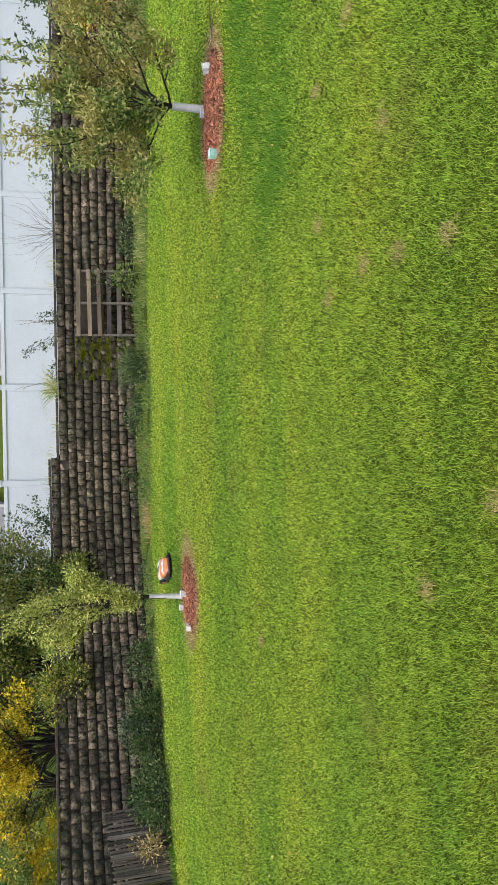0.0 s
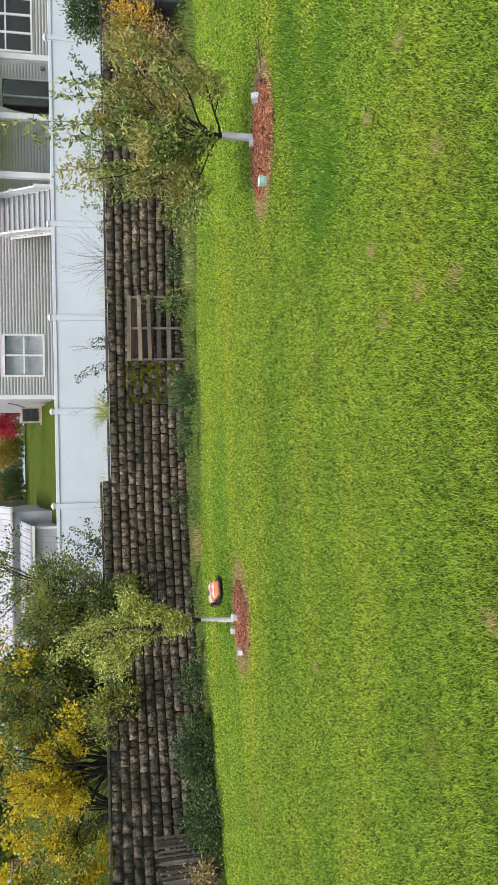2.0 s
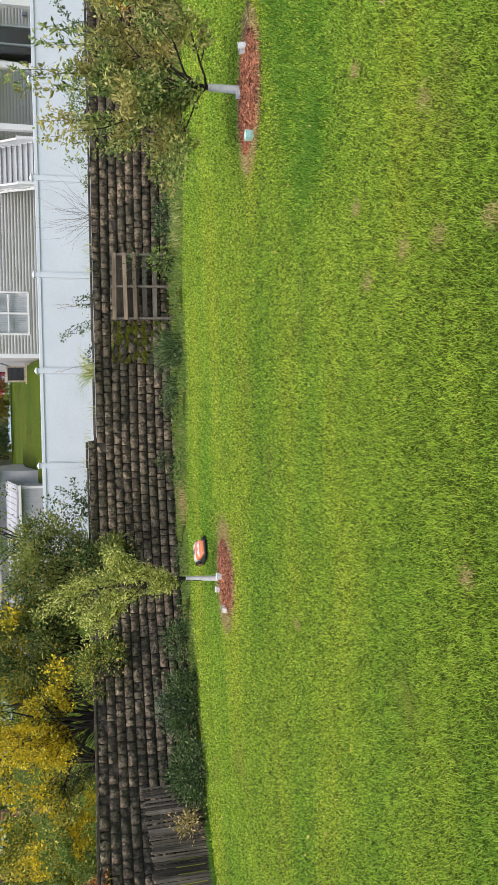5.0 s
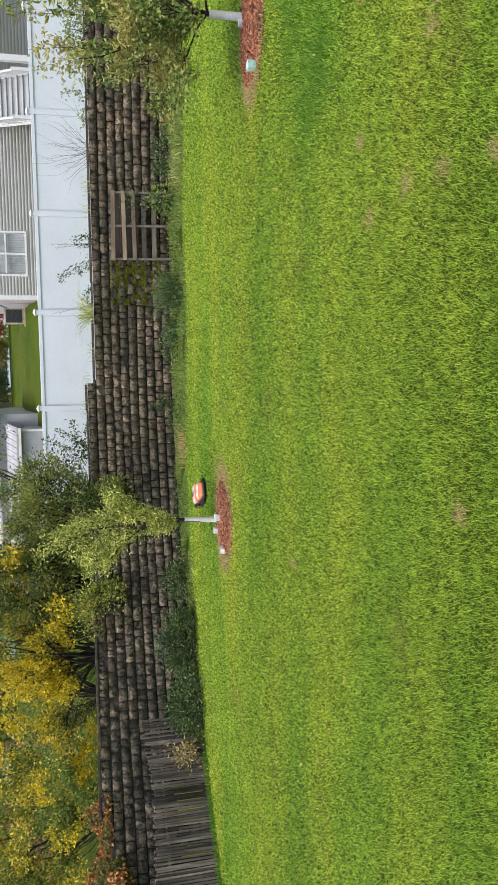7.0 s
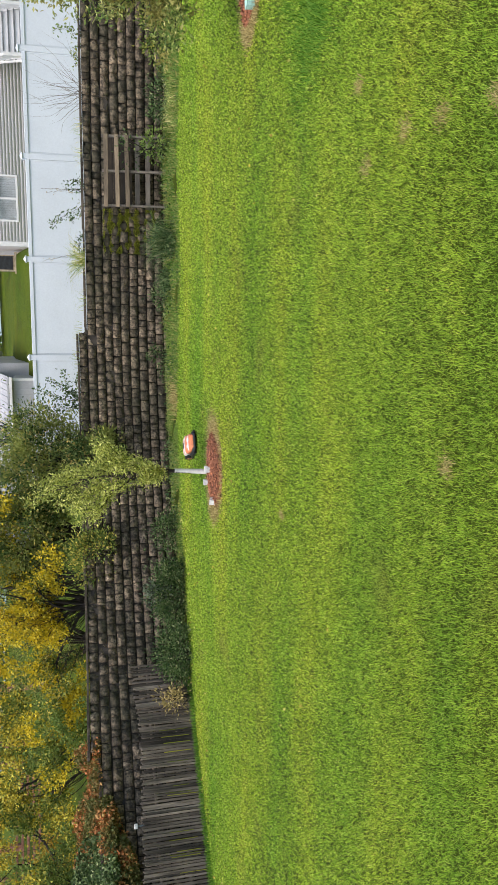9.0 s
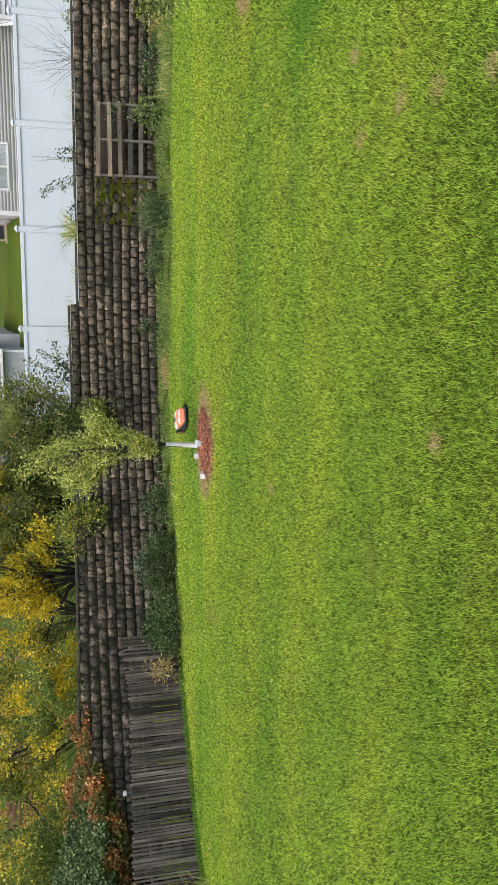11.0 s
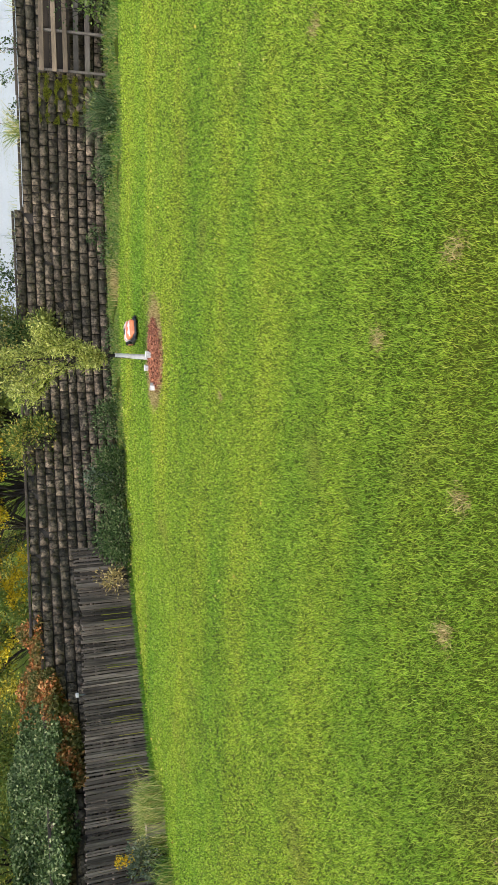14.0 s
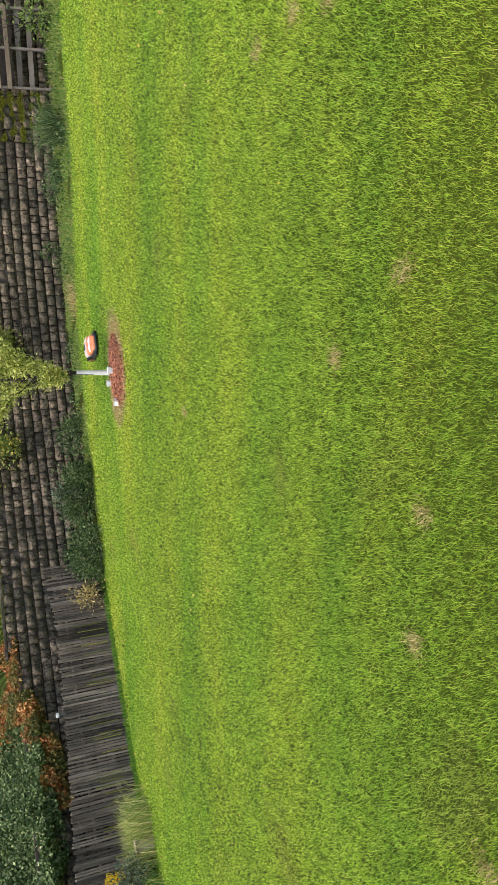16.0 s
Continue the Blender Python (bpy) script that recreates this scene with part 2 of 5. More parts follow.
SPIKY = leafy("spiky_grass_blade", [(0.0, (0.03, 0.06, 0.02)), (0.6, (0.07, 0.12, 0.045)), (1.0, (0.2, 0.22, 0.1))])
DRYGRASS = leafy("dry_grass_blade", [(0.0, (0.13, 0.1, 0.035)), (0.6, (0.34, 0.27, 0.11)), (1.0, (0.46, 0.38, 0.19))])
MOSS = leafy("moss_tuft", [(0.0, (0.07, 0.09, 0.014)), (0.6, (0.19, 0.21, 0.025)), (1.0, (0.32, 0.3, 0.04))])
LUSH = leafy("lush_blade", [(0.0, (0.06, 0.16, 0.015)), (0.6, (0.12, 0.25, 0.025)), (1.0, (0.2, 0.33, 0.04))], gain=1.2)
FALLEN = leafy("fallen_leaf", [(0.0, (0.5, 0.36, 0.06)), (0.6, (0.6, 0.5, 0.16)), (1.0, (0.42, 0.2, 0.06))], through_leaf=0.1)


# ---- builders ----
def finish(name, me, material, parent=None, label=""):
    ob = new(name, me)
    if material is not None and not me.materials:
        me.materials.append(material)
    if parent is not None:
        ob.parent = parent
    return tagged(ob, label)


def part(name, bm, material, parent=None, label="", smooth=False):
    me = bpy.data.meshes.new(name)
    bm.to_mesh(me)
    bm.free()
    if smooth:
        me.polygons.foreach_set("use_smooth", [True] * len(me.polygons))
    return finish(name, me, material, parent, label)


def fast_mesh(name, verts, tris, material, parent=None, label="", smooth=False):
    verts, tris = np.asarray(verts, np.float32), np.asarray(tris, np.int32)
    me = bpy.data.meshes.new(name)
    me.vertices.add(len(verts))
    me.vertices.foreach_set("co", verts.ravel())
    me.loops.add(tris.size)
    me.loops.foreach_set("vertex_index", tris.ravel())
    me.polygons.add(len(tris))
    me.polygons.foreach_set("loop_start", np.arange(0, tris.size, 3, dtype=np.int32))
    me.update(calc_edges=True)
    if smooth:
        me.polygons.foreach_set("use_smooth", np.ones(len(tris), bool))
    return finish(name, me, material, parent, label)


def empty(name, at=(0, 0, 0), rz=0.0, label="", category="", group="", kind=""):
    ob = new(name)
    ob.matrix_basis = pose(*at, 0, 0, rz)
    return tagged(ob, label, category, group, kind)


def box(bm, x0, x1, y0, y1, z0, z1, bevel=0.0):
    got = bmesh.ops.create_cube(bm, size=1)["verts"]
    for v in got:
        v.co = ((x0 + x1) / 2 + v.co.x * (x1 - x0), (y0 + y1) / 2 + v.co.y * (y1 - y0), (z0 + z1) / 2 + v.co.z * (z1 - z0))
    if bevel:
        edges = list({e for v in got for e in v.link_edges})
        bmesh.ops.bevel(bm, geom=edges, offset=bevel, segments=2, affect="EDGES", profile=0.5)
    return bm


def boxed(name, dims, material, parent=None, bevel=0.004, label=""):
    return part(name, box(bmesh.new(), *dims, bevel), material, parent, label)


def tube(store, pts, radii, sides=6):
    """Adds a tapered tube along pts to store = [verts, tris]."""
    pts = np.asarray(pts, float)
    tang = np.gradient(pts, axis=0)
    tang /= np.linalg.norm(tang, axis=1, keepdims=True) + 1e-9
    ref = np.array([0.31, 0.17, 0.93]) if abs(tang[0, 2]) < 0.8 else np.array([0.95, 0.2, 0.1])
    a = np.cross(tang, ref)
    a /= np.linalg.norm(a, axis=1, keepdims=True) + 1e-9
    b = np.cross(tang, a)
    ang = np.linspace(0, 2 * np.pi, sides, endpoint=False)
    ring = pts[:, None] + np.asarray(radii)[:, None, None] * (np.cos(ang)[None, :, None] * a[:, None] + np.sin(ang)[None, :, None] * b[:, None])
    base = sum(len(v) for v in store[0])
    n = len(pts)
    i, k = np.meshgrid(np.arange(n - 1), np.arange(sides), indexing="ij")
    p, q = base + i * sides + k, base + i * sides + (k + 1) % sides
    store[0].append(ring.reshape(-1, 3))
    store[1].append(np.concatenate([np.stack([p, q, q + sides], -1).reshape(-1, 3), np.stack([p, q + sides, p + sides], -1).reshape(-1, 3)]))


def tubes(name, store, material, parent=None, label=""):
    return fast_mesh(name, np.concatenate(store[0]), np.concatenate(store[1]), material, parent, label, smooth=True)


def unit(v):
    return v / (np.linalg.norm(v, axis=-1, keepdims=True) + 1e-9)


def leaf_mesh(name, pts, ways, length, width, material, rng, parent=None, label="", fold=0.25, droop=0.0):
    """Folded leaves, one at each of pts, pointing along ways."""
    n = len(pts)
    ways = unit(ways + rng.normal(0, 0.35, (n, 3)) - [0, 0, droop])
    side = unit(np.cross(ways, rng.normal(0, 1, (n, 3))))
    up = np.cross(side, ways)
    L = (length * rng.uniform(0.6, 1.25, n))[:, None]
    Wd = (width * rng.uniform(0.7, 1.2, n))[:, None]
    mid = pts + ways * L * 0.45
    V = np.stack([pts, mid + side * Wd / 2 + up * Wd * fold, pts + ways * L, mid - side * Wd / 2 + up * Wd * fold], 1).reshape(-1, 3)
    b = np.arange(n)[:, None] * 4
    T = np.concatenate([b + [[0, 1, 2]], b + [[0, 2, 3]]], 1).reshape(-1, 3)
    return fast_mesh(name, V, T, material, parent, label)


def blade_mesh(name, pts, height, width, lean, material, rng, parent=None, label="", two=True, comb=(0, 0)):
    """Grass blades: a bent strip of two pieces, or one triangle."""
    n = len(pts)
    az = rng.uniform(0, 2 * np.pi, n)
    out = np.stack([np.cos(az), np.sin(az)], 1) + np.asarray(comb)
    out = np.concatenate([out, np.zeros((n, 1))], 1)
    face = rng.uniform(0, 2 * np.pi, n)
    side = np.stack([np.cos(face), np.sin(face), np.zeros(n)], 1)
    h = (height * rng.uniform(0.55, 1.3, n))[:, None]
    w = (np.broadcast_to(width, n) * rng.uniform(0.7, 1.3, n))[:, None]
    ln = (lean * rng.uniform(0.1, 1.4, n))[:, None] * h
    top = pts + out * ln + np.array([0, 0, 1]) * h * np.sqrt(np.clip(1 - 0.3 * (ln / h) ** 2, 0.15, 1))
    if not two:
        V = np.stack([pts - side * w / 2, pts + side * w / 2, top], 1).reshape(-1, 3)
        return fast_mesh(name, V, np.arange(3 * n).reshape(-1, 3), material, parent, label)
    mid = pts + out * ln * 0.3 + np.array([0, 0, 1]) * h * 0.58
    V = np.stack([pts - side * w / 2, pts + side * w / 2, mid - side * w * 0.42, mid + side * w * 0.42, top], 1).reshape(-1, 3)
    b = np.arange(n)[:, None] * 5
    T = np.concatenate([b + [[0, 1, 3]], b + [[0, 3, 2]], b + [[2, 3, 4]]], 1).reshape(-1, 3)
    return fast_mesh(name, V, T, material, parent, label)


def grow(store, tips, start, way, length, radius, level, rng, lift=0.15, wander=0.25, kids=4, spread=0.75, shrink=0.6):
    """A limb and its side limbs; tips collects (point, direction) along the last ones."""
    n = 7
    pts, d = [np.array(start, float)], np.array(way, float) / np.linalg.norm(way)
    for _ in range(n - 1):
        d = d + rng.normal(0, wander / 3, 3) + [0, 0, lift / 3]
        d /= np.linalg.norm(d)
        pts.append(pts[-1] + d * length / (n - 1))
    pts = np.array(pts)
    tube(store, pts, np.linspace(radius, radius * (0.45 if level else 0.25), n), 6 if radius > 0.012 else 4)
    if level == 0:
        for f in np.linspace(0.12, 1, 9):
            k = f * (n - 1)
            i = min(int(k), n - 2)
            tips.append((pts[i] + (pts[i + 1] - pts[i]) * (k - i), unit(pts[i + 1] - pts[i])))
        return
    for k in range(kids):
        f = rng.uniform(0.3, 1.0) if k else 1.0
        i = min(int(f * (n - 1)), n - 2)
        side = unit(rng.normal(0, 1, 3))
        nd = unit(unit(pts[i + 1] - pts[i]) + side * spread)
        grow(store, tips, pts[i + 1] if k == 0 else pts[i], nd, length * shrink * rng.uniform(0.7, 1.2), radius * 0.5, level - 1, rng, lift, wander, kids, spread, shrink)


def leaves_on(name, tips, per, jitter, length, width, material, rng, parent, droop=0.0, fold=0.25, label=""):
    P = np.array([t[0] for t in tips]).repeat(per, 0)
    D = np.array([t[1] for t in tips]).repeat(per, 0)
    P = P + rng.normal(0, jitter, P.shape)
    return leaf_mesh(name, P, D * 0.6 + rng.normal(0, 0.7, P.shape), length, width, material, rng, parent, label, fold, droop)


def lumpy_points(rng, n, centre, radii, clumps, clump_size):
    """Points gathered in clumps over and inside an uneven ellipsoid."""
    c = unit(rng.normal(0, 1, (clumps, 3))) * (rng.uniform(0.25, 1.0, (clumps, 1)) ** 0.5)
    c = np.asarray(centre) + c * np.asarray(radii)
    k = rng.integers(0, clumps, n)
    off = rng.normal(0, clump_size, (n, 3)) * rng.uniform(0.6, 1.3, clumps)[k][:, None]
    return c[k] + off, unit(off + unit(c[k] - np.asarray(centre)) * clump_size + [0, 0, clump_size * 0.4]), c


def shrub(name, centre, radii, n, size, material, seed, label, category="shrub", clumps=40, clump_size=0.12, floor=0.0, group="", stems=10, bark=BARK, aspect=0.55):
    """A bush: stems from its foot into its clumps, and a crown of leaves."""
    rng = np.random.default_rng(seed)
    foot = (centre[0], centre[1], floor)
    ob = empty(name, foot, 0, label, category, group)
    P, D, c = lumpy_points(rng, n, (0, 0, centre[2] - floor), radii, clumps, clump_size)
    keep = P[:, 2] > 0.01
    store = [[], []]
    for q in c[rng.permutation(clumps)[:stems]]:
        mid = q * [0.35, 0.35, 0.55] + rng.normal(0, 0.04, 3)
        r = 0.003 + 0.017 * max(radii)
        tube(store, [(rng.normal(0, 0.05), rng.normal(0, 0.05), -0.02), mid, q], [r, r * 0.7, r * 0.25], 5)
    tubes("branchwork", store, bark, ob)
    leaf_mesh("foliage", P[keep], D[keep], size, size * aspect, material, rng, ob)
    return ob


def smooth_path(points, step=0.05):
    """A curve through the points, as places and lengths along it."""
    P = np.array(points, float)
    Q = np.vstack([2 * P[0] - P[1], P, 2 * P[-1] - P[-2]])
    out = []
    for i in range(1, len(Q) - 2):
        t = np.linspace(0, 1, max(2, int(np.linalg.norm(Q[i + 1] - Q[i]) / step)), endpoint=False)[:, None]
        a, b, c, d = Q[i - 1], Q[i], Q[i + 1], Q[i + 2]
        out.append(0.5 * (2 * b + (c - a) * t + (2 * a - 5 * b + 4 * c - d) * t ** 2 + (3 * b - a - 3 * c + d) * t ** 3))
    out = np.vstack(out + [P[-1:]])
    s = np.concatenate([[0], np.cumsum(np.linalg.norm(np.diff(out, axis=0), axis=1))])
    return out, s


def on_path(path, s):
    """The place on a path at length s and its direction."""
    p, L = path
    x, y = np.interp(s, L, p[:, 0]), np.interp(s, L, p[:, 1])
    e = 0.08
    dx = np.interp(s + e, L, p[:, 0]) - np.interp(s - e, L, p[:, 0])
    dy = np.interp(s + e, L, p[:, 1]) - np.interp(s - e, L, p[:, 1])
    h = np.hypot(dx, dy) + 1e-9
    return np.stack([x, y], -1), np.stack([dx / h, dy / h], -1)


# Paths run from right to left; the left normal of the direction points to the lawn... the far side is (dy, -dx).
WALL = smooth_path([(30, 13.2), (14, 13.6), (9, 13.9), (3, 14.2), (-0.5, 14.15), (-2.5, 13.75), (-4.2, 12.95), (-5.6, 11.95), (-6.88, 10.47), (-7.88, 9.32), (-8.72, 8.15), (-9.14, 7.1), (-9.4, 5.5), (-9.55, 2), (-9.6, -3)])
FENCE = smooth_path([(-5.85, 11.22), (-6.6, 10.25), (-7.6, 9.1), (-8.4, 8.0), (-8.8, 7.0), (-9.02, 5.5), (-9.12, 3.0)])
WX, WS = WALL[0][:, 0], WALL[1]


def s_at_x(x):
    return float(np.interp(-x, -WX, WS))


def lawn_edge(x):
    """Where the lawn ends at the weeds, wall or board fence."""
    xs = np.array([-9.1, -8.95, -8.75, -8.35, -7.55, -6.55, -5.6, -4.8, -3.7, -2.0, -0.5, 0.6, 2.5, 3.7, 6.8, 9, 30])
    ys = np.array([3.0, 5.5, 6.9, 7.85, 8.95, 10.05, 11.0, 11.35, 12.0, 12.6, 12.45, 12.15, 12.6, 12.3, 12.1, 12.5, 12.4])
    return np.interp(x, xs, ys, left=-5)


# ---- ground ----
def ground():
    bm = bmesh.new()
    bmesh.ops.create_grid(bm, x_segments=40, y_segments=40, size=400)
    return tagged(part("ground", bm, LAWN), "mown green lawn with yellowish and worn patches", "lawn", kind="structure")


def hillside():
    """The raised lawn behind the wall, level to the white fence, then climbing."""
    s = np.concatenate([np.linspace(0, WS[-1], 120)])
    p, d = on_path(WALL, s)
    far = np.stack([d[:, 1], -d[:, 0]], -1)
    p = np.vstack([[[120, 13.0]], p, [[-9.8, -60]]])
    far = np.vstack([[[0, 1]], far, [[-1, 0]]])
    off = np.array([0.1, 0.5, 1.5, 3, 5, 7, 9, 11, 13, 16, 20, 26, 36, 60, 120, 320])
    rise = np.interp(off, [0, 0.5, 5, 11, 16, 36, 60, 320], [1.45, 1.45, 1.38, 2.75, 4.25, 6.9, 8.2, 14])
    V = np.array([[*(p[i] + far[i] * off[j]), rise[j] + (0.05 * noise.noise((p[i][0], p[i][1] + off[j], 0)) if j else 0)] for i in range(len(p)) for j in range(len(off))])
    V[:, 2] = np.where((V[:, 0] > 2.0) & (V[:, 1] < 38), np.minimum(V[:, 2], 2.6), V[:, 2])
    m = len(off)
    T = []
    for i in range(len(p) - 1):
        for j in range(m - 1):
            a = i * m + j
            T += [(a, a + m, a + m + 1), (a, a + m + 1, a + 1)]
    return tagged(fast_mesh("ground_hillside", V, T, HILL, smooth=True), "grassy hillside rising behind the block wall", "lawn", kind="structure")


ground()
hillside()

RING_R, RING_L = (3.12, 7.0), (-2.0, 8.74)


def lawn_blades():
    rng = np.random.default_rng(11)
    for name, r0, r1, n, two in (("lawn_grass", 1.1, 7.0, 560000, True), ("lawn_grass", 3.5, 15.5, 900000, False), ("lawn_grass", 0.3, 13.0, 170000, False)):
        r = rng.uniform(r0, r1, n)
        a = rng.uniform(radians(-62), radians(46), n)
        if r0 < 1:
            # the rest of the lawn, beside and behind
            a = np.where((rng.random(n) < 0.06) & (r < 1.2), a, rng.uniform(radians(44), radians(300), n))
            r = np.where(rng.random(n) < (r / 13) ** 2, rng.uniform(0.3, 8, n), r)
        x, y = r * np.sin(a), r * np.cos(a)
        if r0 > 1:
            # most blades stand together in small tufts
            heads = n // 7
            k = np.where(rng.random(n) < 0.5, rng.integers(0, heads, n), np.arange(n))
            jit = 0.006 + 0.0045 * r[k]
            x, y, r = x[k] + rng.normal(0, 1, n) * jit, y[k] + rng.normal(0, 1, n) * jit, r[k]
            # the two kinds of blade fade into each other
            near = np.clip((7.0 - r) / 3.5, 0, 1)
            k = rng.random(n) < (near * np.interp(r, [1.2, 2.2, 3.6], [0.5, 0.7, 1.0]) if two else (1 - near) * np.clip(10 / r, 0.6, 1))
            x, y, r = x[k], y[k], r[k]
        for (cx, cy), (rx, ry) in ((RING_R, (0.64, 0.5)), (RING_L, (0.52, 0.52))):
            k = ((x - cx) / rx) ** 2 + ((y - cy) / ry) ** 2 > rng.uniform(0.75, 1.15, len(x))
            x, y, r = x[k], y[k], r[k]
        k = y < lawn_edge(x) + 0.1
        x, y, r = x[k], y[k], r[k]
        P = np.stack([x, y, np.full(len(x), -0.004)], 1)
        w = 0.0024 * np.interp(r, [3.5, 7, 11], [1, 1.6, 1.9]) * np.clip(r / 2.2, 0.8, 10) ** np.interp(r, [2, 5, 9], [0.9, 1.0, 1.2])
        h, lean = np.interp(r, [1.5, 3, 6, 10], [0.028, 0.026, 0.024, 0.024]), np.interp(r, [1.5, 3, 4.5, 10], [0.65, 1.1, 1.5, 1.6])
        ob = blade_mesh(name, P, h, w, lean, BLADES, rng, two=two)
        tagged(ob, "short mown green grass with yellowed blades", "grass", kind="stuff")


lawn_blades()


# ---- block retaining wall ----
COURSE = 0.161


def wall_foot(x):
    """How far the lowest course is sunk."""
    return float(np.interp(x, [-5.0, -0.5], [-0.14, -0.085]))


def wall_courses(x, y):
    if x > -0.5:
        return 10
    return 11 if (x > -6.9 and y > 10.4) else 10


def block_shape(seed):
    """One split-faced block, 1 wide and 1 high, with a rough front and worn edges."""
    rng = np.random.default_rng(seed)
    xs, zs = np.array([-0.5, -0.2, 0.2, 0.5]), np.array([-0.5, 0.0, 0.5])
    V, T = [], []
    for j, z in enumerate(zs):
        for i, x in enumerate(xs):
            edge = (i in (0, 3)) + (j in (0, 2))
            V.append((x * (0.985 if edge == 2 else 1) + rng.uniform(-0.05, 0.05) * (i in (1, 2)), 0.004 + 0.004 * edge + rng.uniform(-0.03, 0.016), z * (0.95 if edge == 2 else 1)))
    for j in range(2):
        for i in range(3):
            a = j * 4 + i
            T += [(a, a + 1, a + 5), (a, a + 5, a + 4)]
    rim = [0, 1, 2, 3, 7, 11, 10, 9, 8, 4]
    base = len(V)
    V += [(V[k][0], 0.12, V[k][2]) for k in rim]
    for k in range(10):
        a, b = rim[k], rim[(k + 1) % 10]
        T += [(a, base + k, base + (k + 1) % 10), (a, base + (k + 1) % 10, b)]
    return np.array(V), np.array(T)


def block_wall():
    rng = np.random.default_rng(5)
    wall = tagged(new("wall_retaining"), "weathered brown-grey split-face block retaining wall", "retaining wall", kind="structure")
    shapes = [block_shape(k) for k in range(8)]
    widths = (0.12, 0.14, 0.16, 0.185, 0.21, 0.25)
    sized = [[(v * [w - 0.016, 1, COURSE - 0.021], tr) for v, tr in shapes] for w in widths]
    shared = [[fast_mesh("block", *sh, BLOCK).data for sh in row] for row in sized]
    for ob in [o for o in scene.collection.objects if o.name.startswith("block")]:
        bpy.data.objects.remove(ob)
    # core behind the blocks
    s = np.linspace(s_at_x(15), WS[-1], 260)
    p, d = on_path(WALL, s)
    far = np.stack([d[:, 1], -d[:, 0]], -1)
    far = np.where(far[:, 1:2] < -0.2, -far, far)
    V, T = [], []
    for i in range(len(s)):
        top = wall_courses(*p[i]) * COURSE + wall_foot(p[i][0]) - 0.01
        for off, z in ((0.045, -0.15), (0.085, top), (0.4, top), (0.4, -0.15)):
            V.append((*(p[i] + far[i] * off), z))
    for i in range(len(s) - 1):
        for j in range(4):
            a, b = i * 4 + j, i * 4 + (j + 1) % 4
            T += [(a, b, b + 4), (a, b + 4, a + 4)]
    fast_mesh("core", V, T, JOINT, wall)
    s_near0, s_near1 = s_at_x(2.9), s_at_x(-2.9)
    near, RV, RT, base, count = [], [], [], 0, 0
    for k in range(11):
        at = s_at_x(13.5) + rng.uniform(0, 0.2)
        while at < WS[-1] - 1:
            wide = int(rng.integers(0, 6))
            w = widths[wide]
            q, t = on_path(WALL, at + w / 2)
            at += w
            if k >= wall_courses(*q):
                continue
            f = np.array([t[1], -t[0]])
            lean = 0.005 * k + rng.normal(0, 0.014)
            z = (k + 0.5) * COURSE + wall_foot(q[0]) + 0.006 * math.sin(at * 0.9 + k)
            m = Matrix.Translation((*(q + f * lean), z)) @ Matrix.Rotation(math.atan2(-t[1], -t[0]) + rng.normal(0, 0.035), 4, "Z") @ Matrix.Rotation(rng.normal(0, 0.02), 4, "Y")
            pick = int(rng.integers(0, 8))
            if s_near0 < at < s_near1 and count < 300:
                near.append((wide, pick, m))
                count += 1
            else:
                v, tr = sized[wide][pick]
                M = np.array(m)
                RV.append(v @ M[:3, :3].T + M[:3, 3])
                RT.append(tr + base)
                base += len(v)
    tagged(fast_mesh("more_blocks", np.vstack(RV), np.vstack(RT), BLOCK, wall), "rough brown-grey concrete blocks in courses", kind="stuff")
    # thin dark capping
    at = s_at_x(13.5)
    while at < WS[-1] - 1:
        w = rng.uniform(0.5, 0.9)
        q, t = on_path(WALL, at + w / 2)
        n0, n1 = wall_courses(*on_path(WALL, at + 0.02)[0]), wall_courses(*on_path(WALL, at + w)[0])
        if n0 != n1:
            w = 0.12
            q, t = on_path(WALL, at + w / 2)
        at += w
        z = wall_courses(*q) * COURSE + wall_foot(q[0])
        ob = boxed("cap", (-w / 2 + 0.004, w / 2 - 0.004, -0.015 + 0.05, 0.36, 0, rng.uniform(0.035, 0.05)), CAP, wall, 0.006)
        ob.matrix_basis = Matrix.Translation((*q, z)) @ Matrix.Rotation(math.atan2(-t[1], -t[0]), 4, "Z")
    return wall, shared, near


WALL_OB, BLOCK_MESHES, NEAR_BLOCKS = block_wall()


